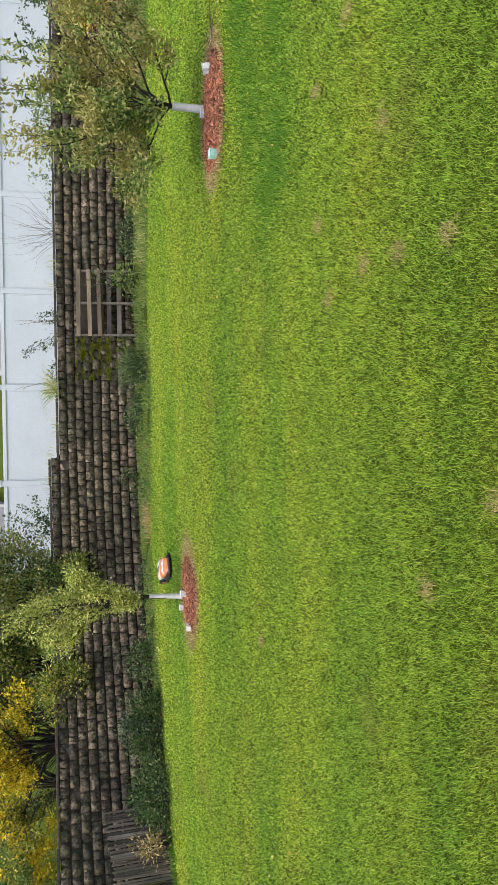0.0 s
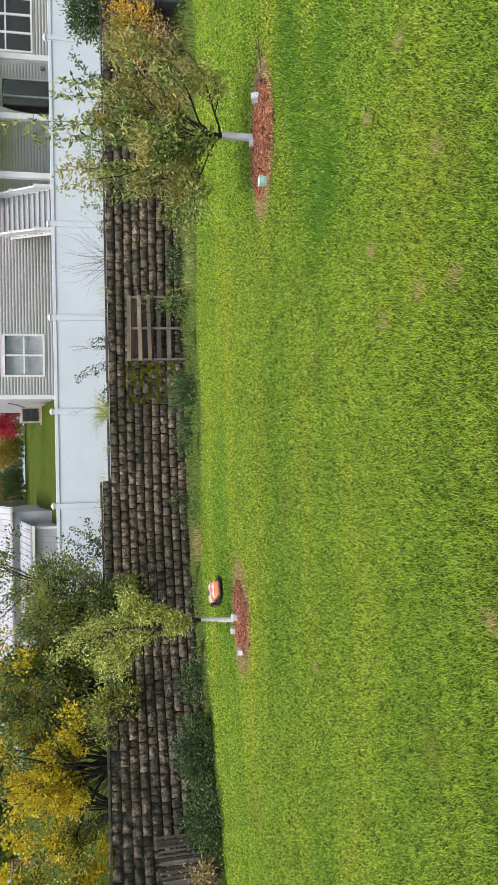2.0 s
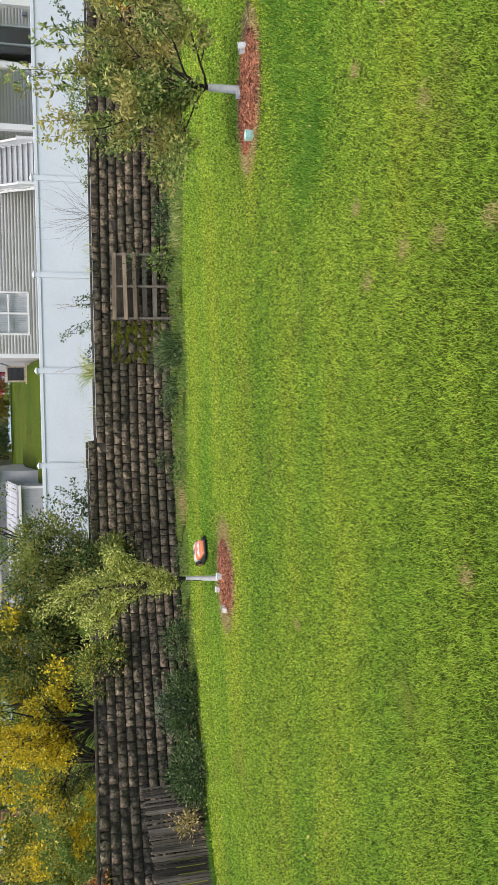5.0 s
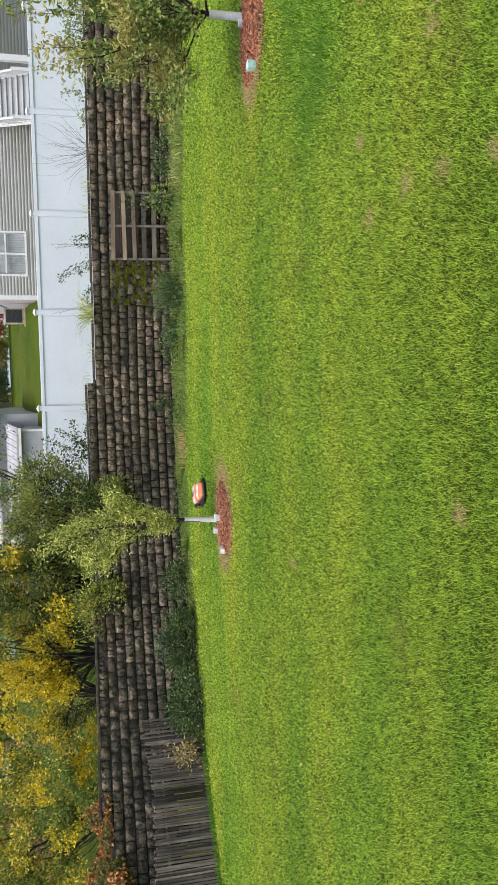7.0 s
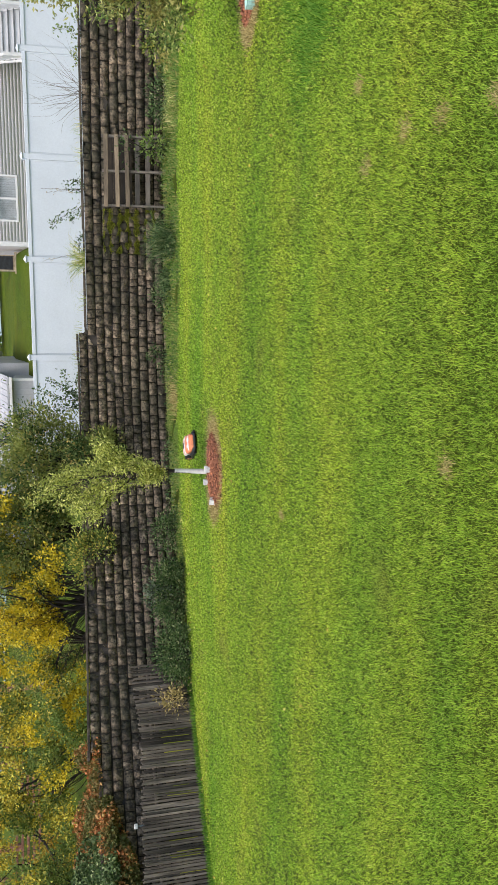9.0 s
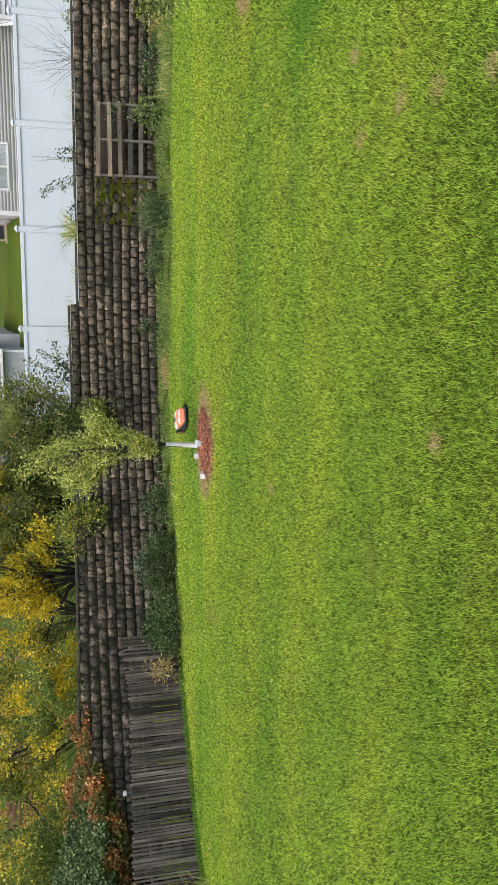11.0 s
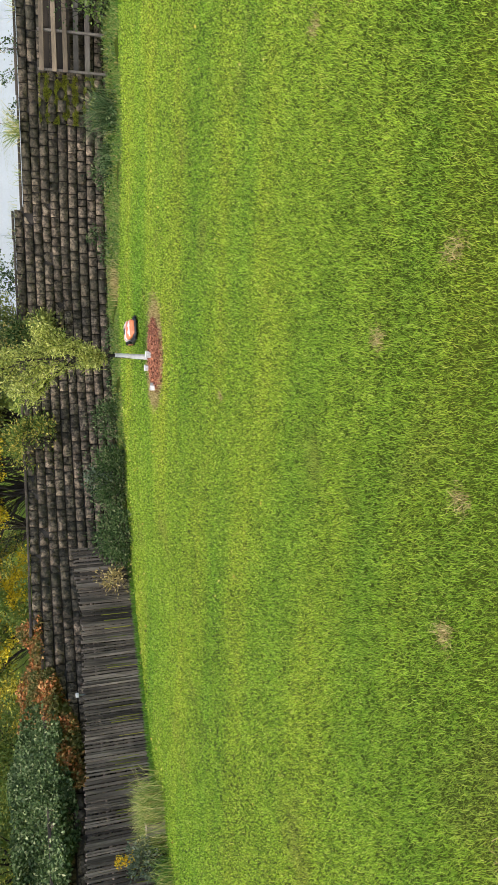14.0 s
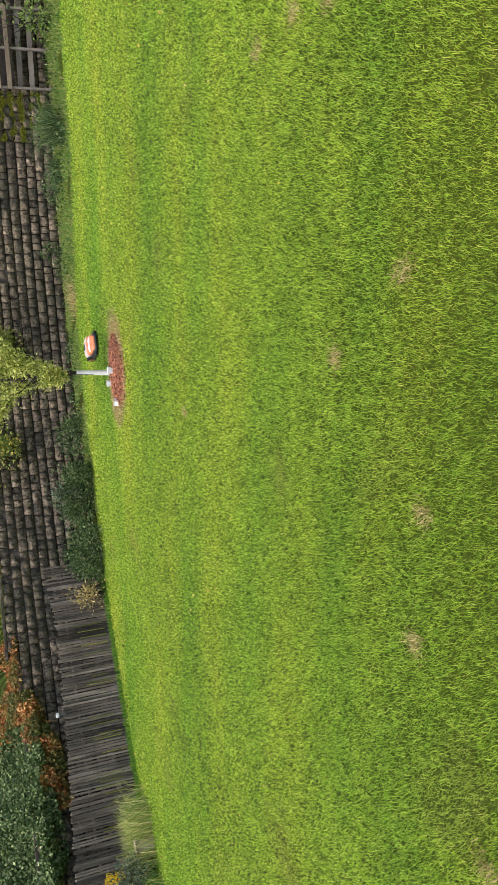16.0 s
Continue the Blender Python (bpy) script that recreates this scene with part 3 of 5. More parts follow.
# ---- weathered board fence in front of the wall ----
def board_fence():
    rng = np.random.default_rng(8)
    fence = empty("board_fence", (0, 0, 0), 0, "low weathered grey-brown board fence before the block wall", "fence")
    end = FENCE[1][-1]
    for z, off in ((0.28, 0.05), (0.68, 0.05)):
        store = [[], []]
        q, t = on_path(FENCE, np.linspace(0.05, end - 0.05, 50))
        f = np.stack([t[:, 1], -t[:, 0]], -1)
        P = np.concatenate([q + f * (off + 0.03), np.full((50, 1), z)], 1)
        tube(store, P, np.full(50, 0.035), 4)
        tubes("rail", store, BOARD, fence)
    for s in np.arange(0.3, end, 1.8):
        q, t = on_path(FENCE, s)
        f = np.array([t[1], -t[0]])
        ob = boxed("post", (-0.045, 0.045, -0.045, 0.045, -0.05, 0.9), BOARD, fence, 0.005)
        ob.matrix_basis = Matrix.Translation((*(q + f * 0.125), 0)) @ Matrix.Rotation(math.atan2(-t[1], -t[0]), 4, "Z")
    s = 0.0
    while s < end:
        w = rng.uniform(0.022, 0.042)
        q, t = on_path(FENCE, s + w / 2)
        h = float(np.interp(q[1], [5, 7, 9, 10.3, 11.4], [1.16, 1.1, 0.95, 0.89, 0.99])) + rng.uniform(-0.025, 0.02)
        bm = bmesh.new()
        box(bm, -w / 2, w / 2, -0.007, 0.007, -0.04, h - 0.03)
        for v in bm.verts:
            if v.co.z > 0.3:
                v.co.z += rng.uniform(-0.012, 0.03)
                v.co.x += rng.uniform(-0.004, 0.004)
        bmesh.ops.bevel(bm, geom=list(bm.edges), offset=0.002, segments=1, affect="EDGES")
        ob = part("board", bm, BOARD, fence)
        f = np.array([t[1], -t[0]])
        ob.matrix_basis = Matrix.Translation((*(q + f * rng.uniform(-0.005, 0.005)), 0)) @ Matrix.Rotation(math.atan2(-t[1], -t[0]) + rng.normal(0, 0.04), 4, "Z") @ Matrix.Rotation(rng.normal(0, 0.007), 4, "Y") @ Matrix.Rotation(rng.normal(-0.03, 0.02), 4, "X")
        if rng.random() < 0.3:
            # moss along the lower edge of the gap
            z0, z1 = rng.uniform(0.04, 0.2), rng.uniform(0.4, 0.62)
            mo = boxed("moss_edge", (w / 2 - 0.004, w / 2 + rng.uniform(0.001, 0.006), -0.013, 0.004, z0, z1), MOSS, ob, 0, "yellow-green moss in the gap")
        s += w + rng.uniform(0.005, 0.014)
    return fence


board_fence()


# ---- white vinyl fence ----
def vinyl_fence():
    fence = empty("vinyl_fence", (0, 19, 0), 0, "tall white vinyl privacy fence with flat post caps", "fence")
    top, foot = 2.86, 1.3
    xs = [-1.25 - 2.4 + 2.4 * k for k in range(9)]
    for k, x in enumerate(xs):
        boxed("post", (x - 0.065, x + 0.065, -0.065, 0.065, foot - 0.1, top + 0.06), VINYL, fence, 0.006)
        bm = bmesh.new()
        box(bm, x - 0.085, x + 0.085, -0.085, 0.085, top + 0.06, top + 0.085, 0.006)
        got = bmesh.ops.create_cone(bm, cap_ends=True, segments=4, radius1=0.11, radius2=0.01, depth=0.05, matrix=Matrix.Translation((x, 0, top + 0.108)) @ Matrix.Rotation(radians(45), 4, "Z"))
        part("post_cap", bm, VINYL, fence)
        if k == len(xs) - 1:
            break
        boxed("top_rail", (x + 0.066, x + 2.334, -0.04, 0.04, top - 0.09, top), VINYL, fence, 0.008)
        boxed("bottom_rail", (x + 0.066, x + 2.334, -0.04, 0.04, foot + 0.03, foot + 0.15), VINYL, fence, 0.008)
        for side in (0.068, 2.302):
            boxed("channel", (x + side, x + side + 0.03, -0.028, 0.028, foot + 0.15, top - 0.09), VINYL, fence, 0.003)
        boxed("panel", (x + 0.1, x + 2.3, -0.02, 0.02, foot + 0.15, top - 0.09), VINYL, fence, 0.002)
    return fence


vinyl_fence()


# ---- pallet leaning on the wall ----
def pallet():
    ob = empty("pallet", (2.43, 13.72, 0), 0, "wooden pallet stood upright against the block wall", "pallet")
    ob.matrix_basis = pose(2.43, 13.84, 0.0, -6, 0, 0)
    for x in (-0.6, 0.0, 0.6):
        boxed("stringer", (x - 0.018, x + 0.018, 0.0, 0.09, 0.0, 1.2), GREYPALLET, ob, 0.003)
    for k, (z, tilt) in enumerate(((1.13, 0.6), (0.93, -0.6), (0.75, -0.9))):
        s = boxed("slat", (-0.625, 0.625, -0.019, -0.001, -0.037, 0.037), PALLET, ob, 0.003, "tan top board")
        s.matrix_basis = pose(0, 0, z, 0, tilt, 0)
    # added boards: their dark colour paints the unlit gaps behind the top slats
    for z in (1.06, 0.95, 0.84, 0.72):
        boxed("slat", (-0.59, 0.59, 0.091, 0.104, z - 0.05, z + 0.05), GAPSHADE, ob, 0.003, "rear board coloured dark for the shade in the gaps")
    for z in (0.57, 0.38):
        boxed("slat", (-0.58, 0.58, 0.091, 0.107, z - 0.042, z + 0.042), GREYPALLET, ob, 0.003, "greyed rear board")
    return ob


pallet()


# ---- young trees in mulch rings ----
def mulch_ring(at, rx, ry, seed, fringe=0.13):
    rng = np.random.default_rng(seed)
    ob = empty("mulch_bed", (*at, 0), 0, "round bed of red-brown wood mulch in the lawn", "mulch bed", "mulch beds")
    n = 40
    ang = np.linspace(0, 2 * np.pi, n, endpoint=False)
    wob = 1 + 0.06 * np.sin(3 * ang + seed) + rng.normal(0, 0.03, n)
    V, T = [(0, 0, 0.045)], []
    for f, z in ((0.5, 0.04), (0.85, 0.022), (1.0, -0.01)):
        V += [(math.cos(a) * rx * f * q, math.sin(a) * ry * f * q, z + (rng.normal(0, 0.006) if z > 0 else 0)) for a, q in zip(ang, wob)]
    for k in range(n):
        m = (k + 1) % n
        T.append((0, 1 + k, 1 + m))
        for r in range(2):
            a, b = 1 + r * n + k, 1 + r * n + m
            T += [(a, a + n, b + n), (a, b + n, b)]
    fast_mesh("mound", V, T, SOIL, ob)
    c = 2600
    r, a = np.sqrt(rng.uniform(0, 1.05, c)), rng.uniform(0, 2 * np.pi, c)
    P = np.stack([r * rx * np.cos(a), r * ry * np.sin(a), np.interp(r, [0, 0.5, 0.85, 1.02], [0.045, 0.042, 0.026, 0.004]) + rng.uniform(0, 0.012, c)], 1)
    w = unit(np.stack([rng.normal(0, 1, c), rng.normal(0, 1, c), rng.normal(0, 0.25, c)], 1))
    sd = unit(np.cross(w, rng.normal(0, 1, (c, 3)) * [0.3, 0.3, 1]))
    up = np.cross(w, sd)
    L, B, H = rng.uniform(0.015, 0.045, (c, 1)), rng.uniform(0.004, 0.01, (c, 1)), 0.003
    box8 = [P + w * L * i + sd * B * j * (1 - 0.35 * (i > 0)) + up * H * k for i in (-1, 1) for j in (-1, 1) for k in (0, 2)]
    V = np.stack(box8, 1).reshape(-1, 3)
    F = np.array([(0, 1, 3), (0, 3, 2), (4, 6, 7), (4, 7, 5), (0, 4, 5), (0, 5, 1), (2, 3, 7), (2, 7, 6), (1, 5, 7), (1, 7, 3)])
    tagged(fast_mesh("bark_mulch", V, (np.arange(c)[:, None, None] * 8 + F).reshape(-1, 3), MULCH, ob), "shredded red-brown bark", kind="stuff")
    # straw-coloured clippings round the rim
    c = 2600
    r, a = 1 + np.abs(rng.normal(0, fringe, c)), np.where(rng.random(c) < 0.7, rng.choice([0.0, np.pi], c) + rng.normal(0, 0.35, c), rng.uniform(0, 2 * np.pi, c))
    P = np.stack([r * rx * np.cos(a), r * ry * np.sin(a), np.full(c, 0.015)], 1)
    tagged(blade_mesh("dead_grass", P, 0.045, 0.006, 1.3, DRYGRASS, rng, ob), "bleached dead grass at the rim", kind="stuff")
    return ob


mulch_ring(RING_R, 0.61, 0.46, 3)
mulch_ring(RING_L, 0.47, 0.48, 4, 0.24)


def guard(parent, height, r0, r1, lean):
    """A white spiral trunk guard: a thin tube with an overlapping edge."""
    store = [[], []]
    z = np.linspace(0, height, 12)
    tube(store, np.stack([lean[0] * z, lean[1] * z, z + 0.03], 1), np.linspace(r0, r1, 12) + 0.0015 * (np.arange(12) % 2), 16)
    tubes("trunk_guard", store, GUARD, parent, "white plastic trunk guard")
    store = [[], []]
    a = np.linspace(0, 2 * np.pi * 5, 80)
    zz = np.linspace(0.0, height, 80)
    rr = np.interp(zz, [0, height], [r0, r1]) + 0.002
    tube(store, np.stack([lean[0] * zz + rr * np.cos(a), lean[1] * zz + rr * np.sin(a), zz + 0.03], 1), np.full(80, 0.0013), 4)
    tubes("guard_seam", store, GUARD, parent)


def apple_tree():
    rng = np.random.default_rng(21)
    ob = empty("young_apple_tree", (3.28, 7.33, 0), 0, "young fruit tree with sparse yellowing olive leaves and a white guard", "tree", "young trees")
    store, tips = [[], []], []
    tube(store, [(0, 0, 0), (0.0, 0, 0.2), (0.0, 0, 0.4), (0.02, 0, 0.5)], [0.03, 0.026, 0.024, 0.022], 8)
    for k in range(15):
        a = 2 * math.pi * k / 15 + rng.uniform(-0.3, 0.3)
        up = rng.uniform(0.35, 1.3)
        grow(store, tips, (rng.normal(0, 0.012), rng.normal(0, 0.012), rng.uniform(0.38, 0.52)), (math.cos(a), math.sin(a) * 0.8, up), rng.uniform(0.62, 0.92) * (0.8 + 0.25 * up), rng.uniform(0.009, 0.014), 2, rng, 0.3, 0.55, 4, 0.8, 0.48)
    shoots = []
    for x, lg in ((0.12, 1.3), (-0.22, 0.95), (0.34, 0.8), (-0.5, 0.75), (0.0, 1.05), (0.5, 0.7)):
        got = []
        grow(store, got, (x * 0.8, rng.normal(0, 0.15), 1.25), (x * 0.25, rng.normal(0, 0.1), 1), lg, 0.005, 0, rng, 0.3, 0.2)
        shoots += got
    tubes("trunk", store, BARK, ob, "dark bare limbs")
    leaves_on("crown", tips, 6, 0.05, 0.056, 0.023, APPLE, rng, ob, 0.1)
    leaves_on("shoot_leaves", shoots, 12, 0.024, 0.075, 0.026, APPLE, rng, ob, 0.0, label="leaves in rows along upright shoots")
    guard(ob, 0.34, 0.039, 0.036, (0.0, 0.0))
    return ob


def pale_tree():
    rng = np.random.default_rng(33)
    ob = empty("young_pale_tree", (-2.14, 9.2, 0), 0, "slender young tree with light green narrow leaves and a white guard", "tree", "young trees")
    store, tips = [[], []], []
    tube(store, [(0, 0, 0), (0.01, 0, 0.3), (0.03, 0, 0.6), (0.0, 0, 1.1), (-0.06, 0, 1.7)], [0.032, 0.027, 0.022, 0.016, 0.008], 8)
    for x, y, z, z0, lg, r in ((0.2, 0.1, 0.8, 0.5, 0.26, 0.008), (-0.25, 0.1, 0.7, 0.55, 0.28, 0.008), (0.35, -0.1, 0.8, 0.68, 0.36, 0.01), (0.5, 0.1, 0.8, 0.85, 0.46, 0.011), (0.55, -0.1, 0.9, 1.0, 0.42, 0.011), (-0.55, 0.1, 0.8, 0.85, 0.7, 0.012), (-0.62, -0.15, 0.7, 0.95, 0.72, 0.012), (-0.6, 0.15, 0.9, 1.05, 0.6, 0.011), (0.1, 0.2, 1.0, 1.1, 0.5, 0.011), (-0.15, -0.1, 1.0, 1.25, 0.62, 0.011), (-0.3, 0.05, 1.0, 1.35, 0.72, 0.01)):
        grow(store, tips, (0.02 * math.sin(z0 * 9), 0, z0), (x, y, z), lg, r, 1, rng, 0.12, 0.3, 6, 0.6, 0.5)
    tubes("trunk", store, BARK, ob)
    leaves_on("crown", tips, 15, 0.045, 0.052, 0.017, WILLOWY, rng, ob, 0.25)
    guard(ob, 0.43, 0.034, 0.026, (0.06, 0.0))
    return ob


apple_tree()
pale_tree()


def tub(name, at, w, d, h, material, label, rz=0, tilt=0, group="", lid=True):
    """A small open-ended plastic box with a rim and a lid."""
    ob = empty(name, at, 0, label, "container", group)
    ob.matrix_basis = pose(*at, tilt, 0, rz)
    bm = bmesh.new()
    box(bm, -w / 2, w / 2, -d / 2, d / 2, 0, h * 0.86, min(w, d, h) * 0.1)
    for v in bm.verts:
        k = 0.9 + 0.1 * v.co.z / h
        v.co.x *= k
        v.co.y *= k
    part("tub", bm, material, ob)
    if lid:
        boxed("lid", (-w * 0.52, w * 0.52, -d * 0.52, d * 0.52, h * 0.87, h), material, ob, h * 0.05)
    return ob


tub("plastic_box", (2.62, 6.78, 0.03), 0.08, 0.075, 0.08, MINT, "small mint-green plastic box on the mulch", 15, group="small boxes")
tub("plastic_box", (3.55, 7.0, 0.03), 0.08, 0.08, 0.085, PLASTIC, "small clear clouded plastic box tipped on the mulch", 25, -20, "small boxes")
tub("plastic_box", (3.18, 7.22, 0.03), 0.06, 0.06, 0.07, WHITEPL, "small white plastic pot beside the trunk guard", 5, 0, "small boxes")
tub("plastic_box", (-2.03, 8.83, 0.04), 0.085, 0.08, 0.08, PLASTIC, "small clear clouded plastic box beside the trunk guard", 12, 0, "small boxes")
tub("plastic_box", (-2.4, 8.62, 0.015), 0.075, 0.075, 0.075, PLASTIC, "small clear clouded plastic box at the mulch edge", -20, -15, "small boxes")
tub("plastic_box", (-2.26, 9.1, 0.03), 0.07, 0.07, 0.06, WHITEPL, "small white plastic pot behind the trunk guard", 0, 0, "small boxes")


def fallen_twigs():
    rng = np.random.default_rng(40)
    ob = empty("dead_twigs", (3.75, 6.95, 0), 0, "bundle of dry grey twigs lying on the grass", "twigs")
    for k in range(9):
        store = [[], []]
        a = np.array([rng.uniform(-0.2, 0.2), rng.uniform(-0.15, 0.15), 0.03])
        d = unit(np.array([rng.normal(0.3, 0.6), rng.normal(0, 0.6), rng.uniform(0.05, 0.35)]))
        tube(store, [a, a + d * 0.15, a + d * 0.3 + [0, 0.02, -0.02]], [0.005, 0.004, 0.002], 4)
        tubes("twig", store, TWIG, ob)
    return ob


fallen_twigs()


# ---- robot mower ----
def mower():
    ob = empty("robot_mower", (-2.02, 10.5, 0.0), -68, "orange and black robotic lawn mower standing on the grass", "lawn mower")
    ob.scale = (0.84, 0.66, 0.58)
    def shell(name, sections, material, label=""):
        """Sections along x: (x, half width, low, high, crown)."""
        V, T, n = [], [], 10
        for x, hw, lo, hi, cr in sections:
            for k in range(n):
                a = math.pi * k / (n - 1)
                e = 0.45
                V.append((x, math.copysign(abs(math.cos(a)) ** e, math.cos(a)) * hw, lo + (hi - lo) * abs(math.sin(a)) ** cr))
        for i in range(len(sections) - 1):
            for k in range(n):
                a, b = i * n + k, i * n + (k + 1) % n
                T += [(a, b, b + n), (a, b + n, a + n)]
        for i in (0, len(sections) - 1):
            T += [(i * n, i * n + k, i * n + k + 1) for k in range(1, n - 1)]
        return fast_mesh(name, V, T, material, ob, label, smooth=False)
    shell("chassis", [(-0.33, 0.15, 0.06, 0.16, 0.6), (-0.24, 0.2, 0.04, 0.2, 0.6), (0.0, 0.245, 0.035, 0.19, 0.6), (0.24, 0.24, 0.035, 0.15, 0.6), (0.36, 0.17, 0.05, 0.11, 0.6)], BLACK, "black plastic chassis")
    shell("top_cover", [(-0.28, 0.13, 0.15, 0.24, 0.5), (-0.15, 0.19, 0.15, 0.275, 0.5), (0.05, 0.215, 0.14, 0.265, 0.5), (0.22, 0.2, 0.12, 0.215, 0.5), (0.35, 0.13, 0.09, 0.14, 0.5)], ORANGE, "orange moulded cover")
    for x in (-0.17, 0.0, 0.2):
        shell("stripe", [(x - 0.025, 0.205 + 0.012 * (x > -0.1) - 0.03 * (x > 0.1), 0.145, 0.281 - 0.05 * (x > 0.1) - 0.008 * (x < -0.1), 0.5), (x + 0.025, 0.212 + 0.008 * (x > -0.1) - 0.035 * (x > 0.1), 0.145, 0.281 - 0.058 * (x > 0.1), 0.5)], WHITEPL, "white band")
    for y in (-0.075, 0.075):
        patch = boxed("badge_patch", (-0.055, 0.055, -0.035, 0.035, 0.0, 0.008), WHITEPL, ob, 0.003, "white panel on the sloping nose")
        patch.matrix_basis = pose(0.2, y, 0.222, 0, 18, 0)
    boxed("side_skirt", (-0.2, 0.3, -0.262, -0.23, 0.03, 0.1), BLACK, ob, 0.012)
    boxed("side_skirt", (-0.2, 0.3, 0.23, 0.262, 0.03, 0.1), BLACK, ob, 0.012)
    boxed("control_panel", (-0.13, 0.02, -0.06, 0.06, 0.268, 0.287), BLACK, ob, 0.008)
    boxed("bumper", (0.33, 0.385, -0.14, 0.14, 0.055, 0.1), BLACK, ob, 0.015)
    def wheel(x, y, r, w, big):
        wh = empty("wheel", (0, 0, 0))
        wh.parent = ob
        wh.matrix_basis = pose(x, y, r, 90, 0, 0)
        bm = bmesh.new()
        bmesh.ops.create_cone(bm, cap_ends=True, segments=28, radius1=r, radius2=r, depth=w)
        bmesh.ops.bevel(bm, geom=[e for e in bm.edges if abs(e.verts[0].co.z - e.verts[1].co.z) < 1e-5], offset=w * 0.18, segments=2, affect="EDGES")
        if big:
            for k in range(22):
                a = 2 * math.pi * k / 22
                got = bmesh.ops.create_cube(bm, size=1)["verts"]
                m = Matrix.Rotation(a, 4, "Z") @ Matrix.Translation((r, 0, 0)) @ Matrix.Diagonal((0.014, 0.016, w * 0.9, 1))
                bmesh.ops.transform(bm, matrix=m, verts=got)
        part("tyre", bm, RUBBER, wh)
        bm = bmesh.new()
        bmesh.ops.create_cone(bm, cap_ends=True, segments=24, radius1=r * 0.66, radius2=r * 0.6, depth=w * 1.06)
        part("rim", bm, ORANGE if big else BLACK, wh)
        bm = bmesh.new()
        bmesh.ops.create_cone(bm, cap_ends=True, segments=16, radius1=r * 0.5, radius2=r * 0.3, depth=w * 1.14)
        part("hub", bm, BLACK, wh)
    wheel(-0.22, 0.225, 0.108, 0.07, True)
    wheel(-0.22, -0.225, 0.108, 0.07, True)
    wheel(0.25, 0.12, 0.05, 0.035, False)
    wheel(0.25, -0.12, 0.05, 0.035, False)
    return ob


mower()


# ---- planting at the foot of the wall ----
def tuft(name, at, n, height, width, lean, spread, material, seed, label, category="grass", group="", kind=""):
    rng = np.random.default_rng(seed)
    ob = empty(name, at, 0, label, category, group, kind)
    P = np.concatenate([rng.normal(0, spread, (n, 2)), np.zeros((n, 1))], 1)
    blade_mesh("tussock", P, height, width, lean, material, rng, ob)
    return ob


def weed_strip():
    rng = np.random.default_rng(50)
    n = 60000
    x = rng.uniform(-5.0, 10.0, n)
    e = lawn_edge(x)
    wall_y = np.interp(-x, -WX, WALL[0][:, 1])
    f = rng.beta(1.1, 1.3, n)
    y = e - 0.12 + rng.normal(0, 0.07, n) + (wall_y - e + 0.04) * f
    h = np.interp(x, [-5, -2.5, 0.3, 1.0, 3.2, 5, 10], [0.07, 0.08, 0.1, 0.12, 0.12, 0.18, 0.26]) * (0.5 + 0.8 * f)
    clump = np.array([noise.noise((a * 1.7, b * 1.7, 3.0)) for a, b in zip(x, y)])
    k = clump > -0.25
    P = np.stack([x, y, np.zeros(n)], 1)[k]
    ob = blade_mesh("wall_foot_weeds", P, (h * (0.8 + 0.7 * clump))[k], 0.008, 0.75, WEED, rng)
    tagged(ob, "unmown green and straw weeds at the wall foot", "weeds", kind="stuff")
    # broad weed leaves among the blades
    m = 5200
    x = rng.uniform(-4.5, 9.0, m)
    e = lawn_edge(x)
    wall_y = np.interp(-x, -WX, WALL[0][:, 1])
    y = e + (wall_y - e) * rng.uniform(0.0, 0.95, m)
    cl = np.array([noise.noise((a * 1.3, b * 2, 9.0)) for a, b in zip(x, y)])
    k = cl > 0.12
    P = np.stack([x, y, rng.uniform(0.02, 0.2, m)], 1)[k]
    tagged(leaf_mesh("broadleaf_weeds", P, rng.normal(0, 1, P.shape) + [0, 0, 0.6], 0.06, 0.035, leaf_of(), rng), "low broad-leaved green weeds at the wall foot", "weeds", kind="stuff")
    # long grass along the board fence; its darker green also paints the shaded edge
    m = 7000
    s = rng.uniform(0.2, FENCE[1][-1], m)
    q, t = on_path(FENCE, s)
    f = np.stack([t[:, 1], -t[:, 0]], -1)
    P = np.concatenate([q - f * (np.abs(rng.normal(0.0, 0.1, m)) + 0.03)[:, None], np.zeros((m, 1))], 1)
    tagged(blade_mesh("fence_foot_grass", P, 0.085, 0.006, 0.8, LUSH, rng), "longer green grass along the board fence", "grass", kind="stuff")


def leaf_of():
    return GARDENLEAF


weed_strip()
tuft("spiky_grass_clump", (1.15, 13.05, 0), 520, 0.52, 0.01, 1.1, 0.1, SPIKY, 61, "blue-green spiky ornamental grass beside the pallet", "ornamental grass")
shrub("climbing_weed", (2.85, 13.5, 0.26), (0.28, 0.15, 0.24), 260, 0.07, OLIVELEAF, 62, "yellowing climbing weed growing through the pallet", "weed", 22, 0.07)
shrub("climbing_weed", (2.75, 13.74, 0.6), (0.3, 0.05, 0.45), 110, 0.06, GARDENLEAF, 63, "green vine leaves winding behind the pallet", "vine", 18, 0.05)
shrub("wall_foot_shrub", (-4.85, 11.6, 0.2), (0.75, 0.4, 0.25), 5600, 0.05, GARDENLEAF, 64, "dark green shrub at the foot of the block wall", "shrub", 46, 0.1)
shrub("wall_foot_shrub", (-5.55, 10.95, 0.22), (0.45, 0.35, 0.28), 3600, 0.05, GARDENLEAF, 65, "dark green shrub in front of the board fence", "shrub", 26, 0.1)
shrub("wall_foot_shrub", (-3.95, 12.4, 0.18), (0.4, 0.3, 0.22), 1500, 0.05, GARDENLEAF, 66, "dark green sparse shrub at the block wall", "shrub", 20, 0.09)
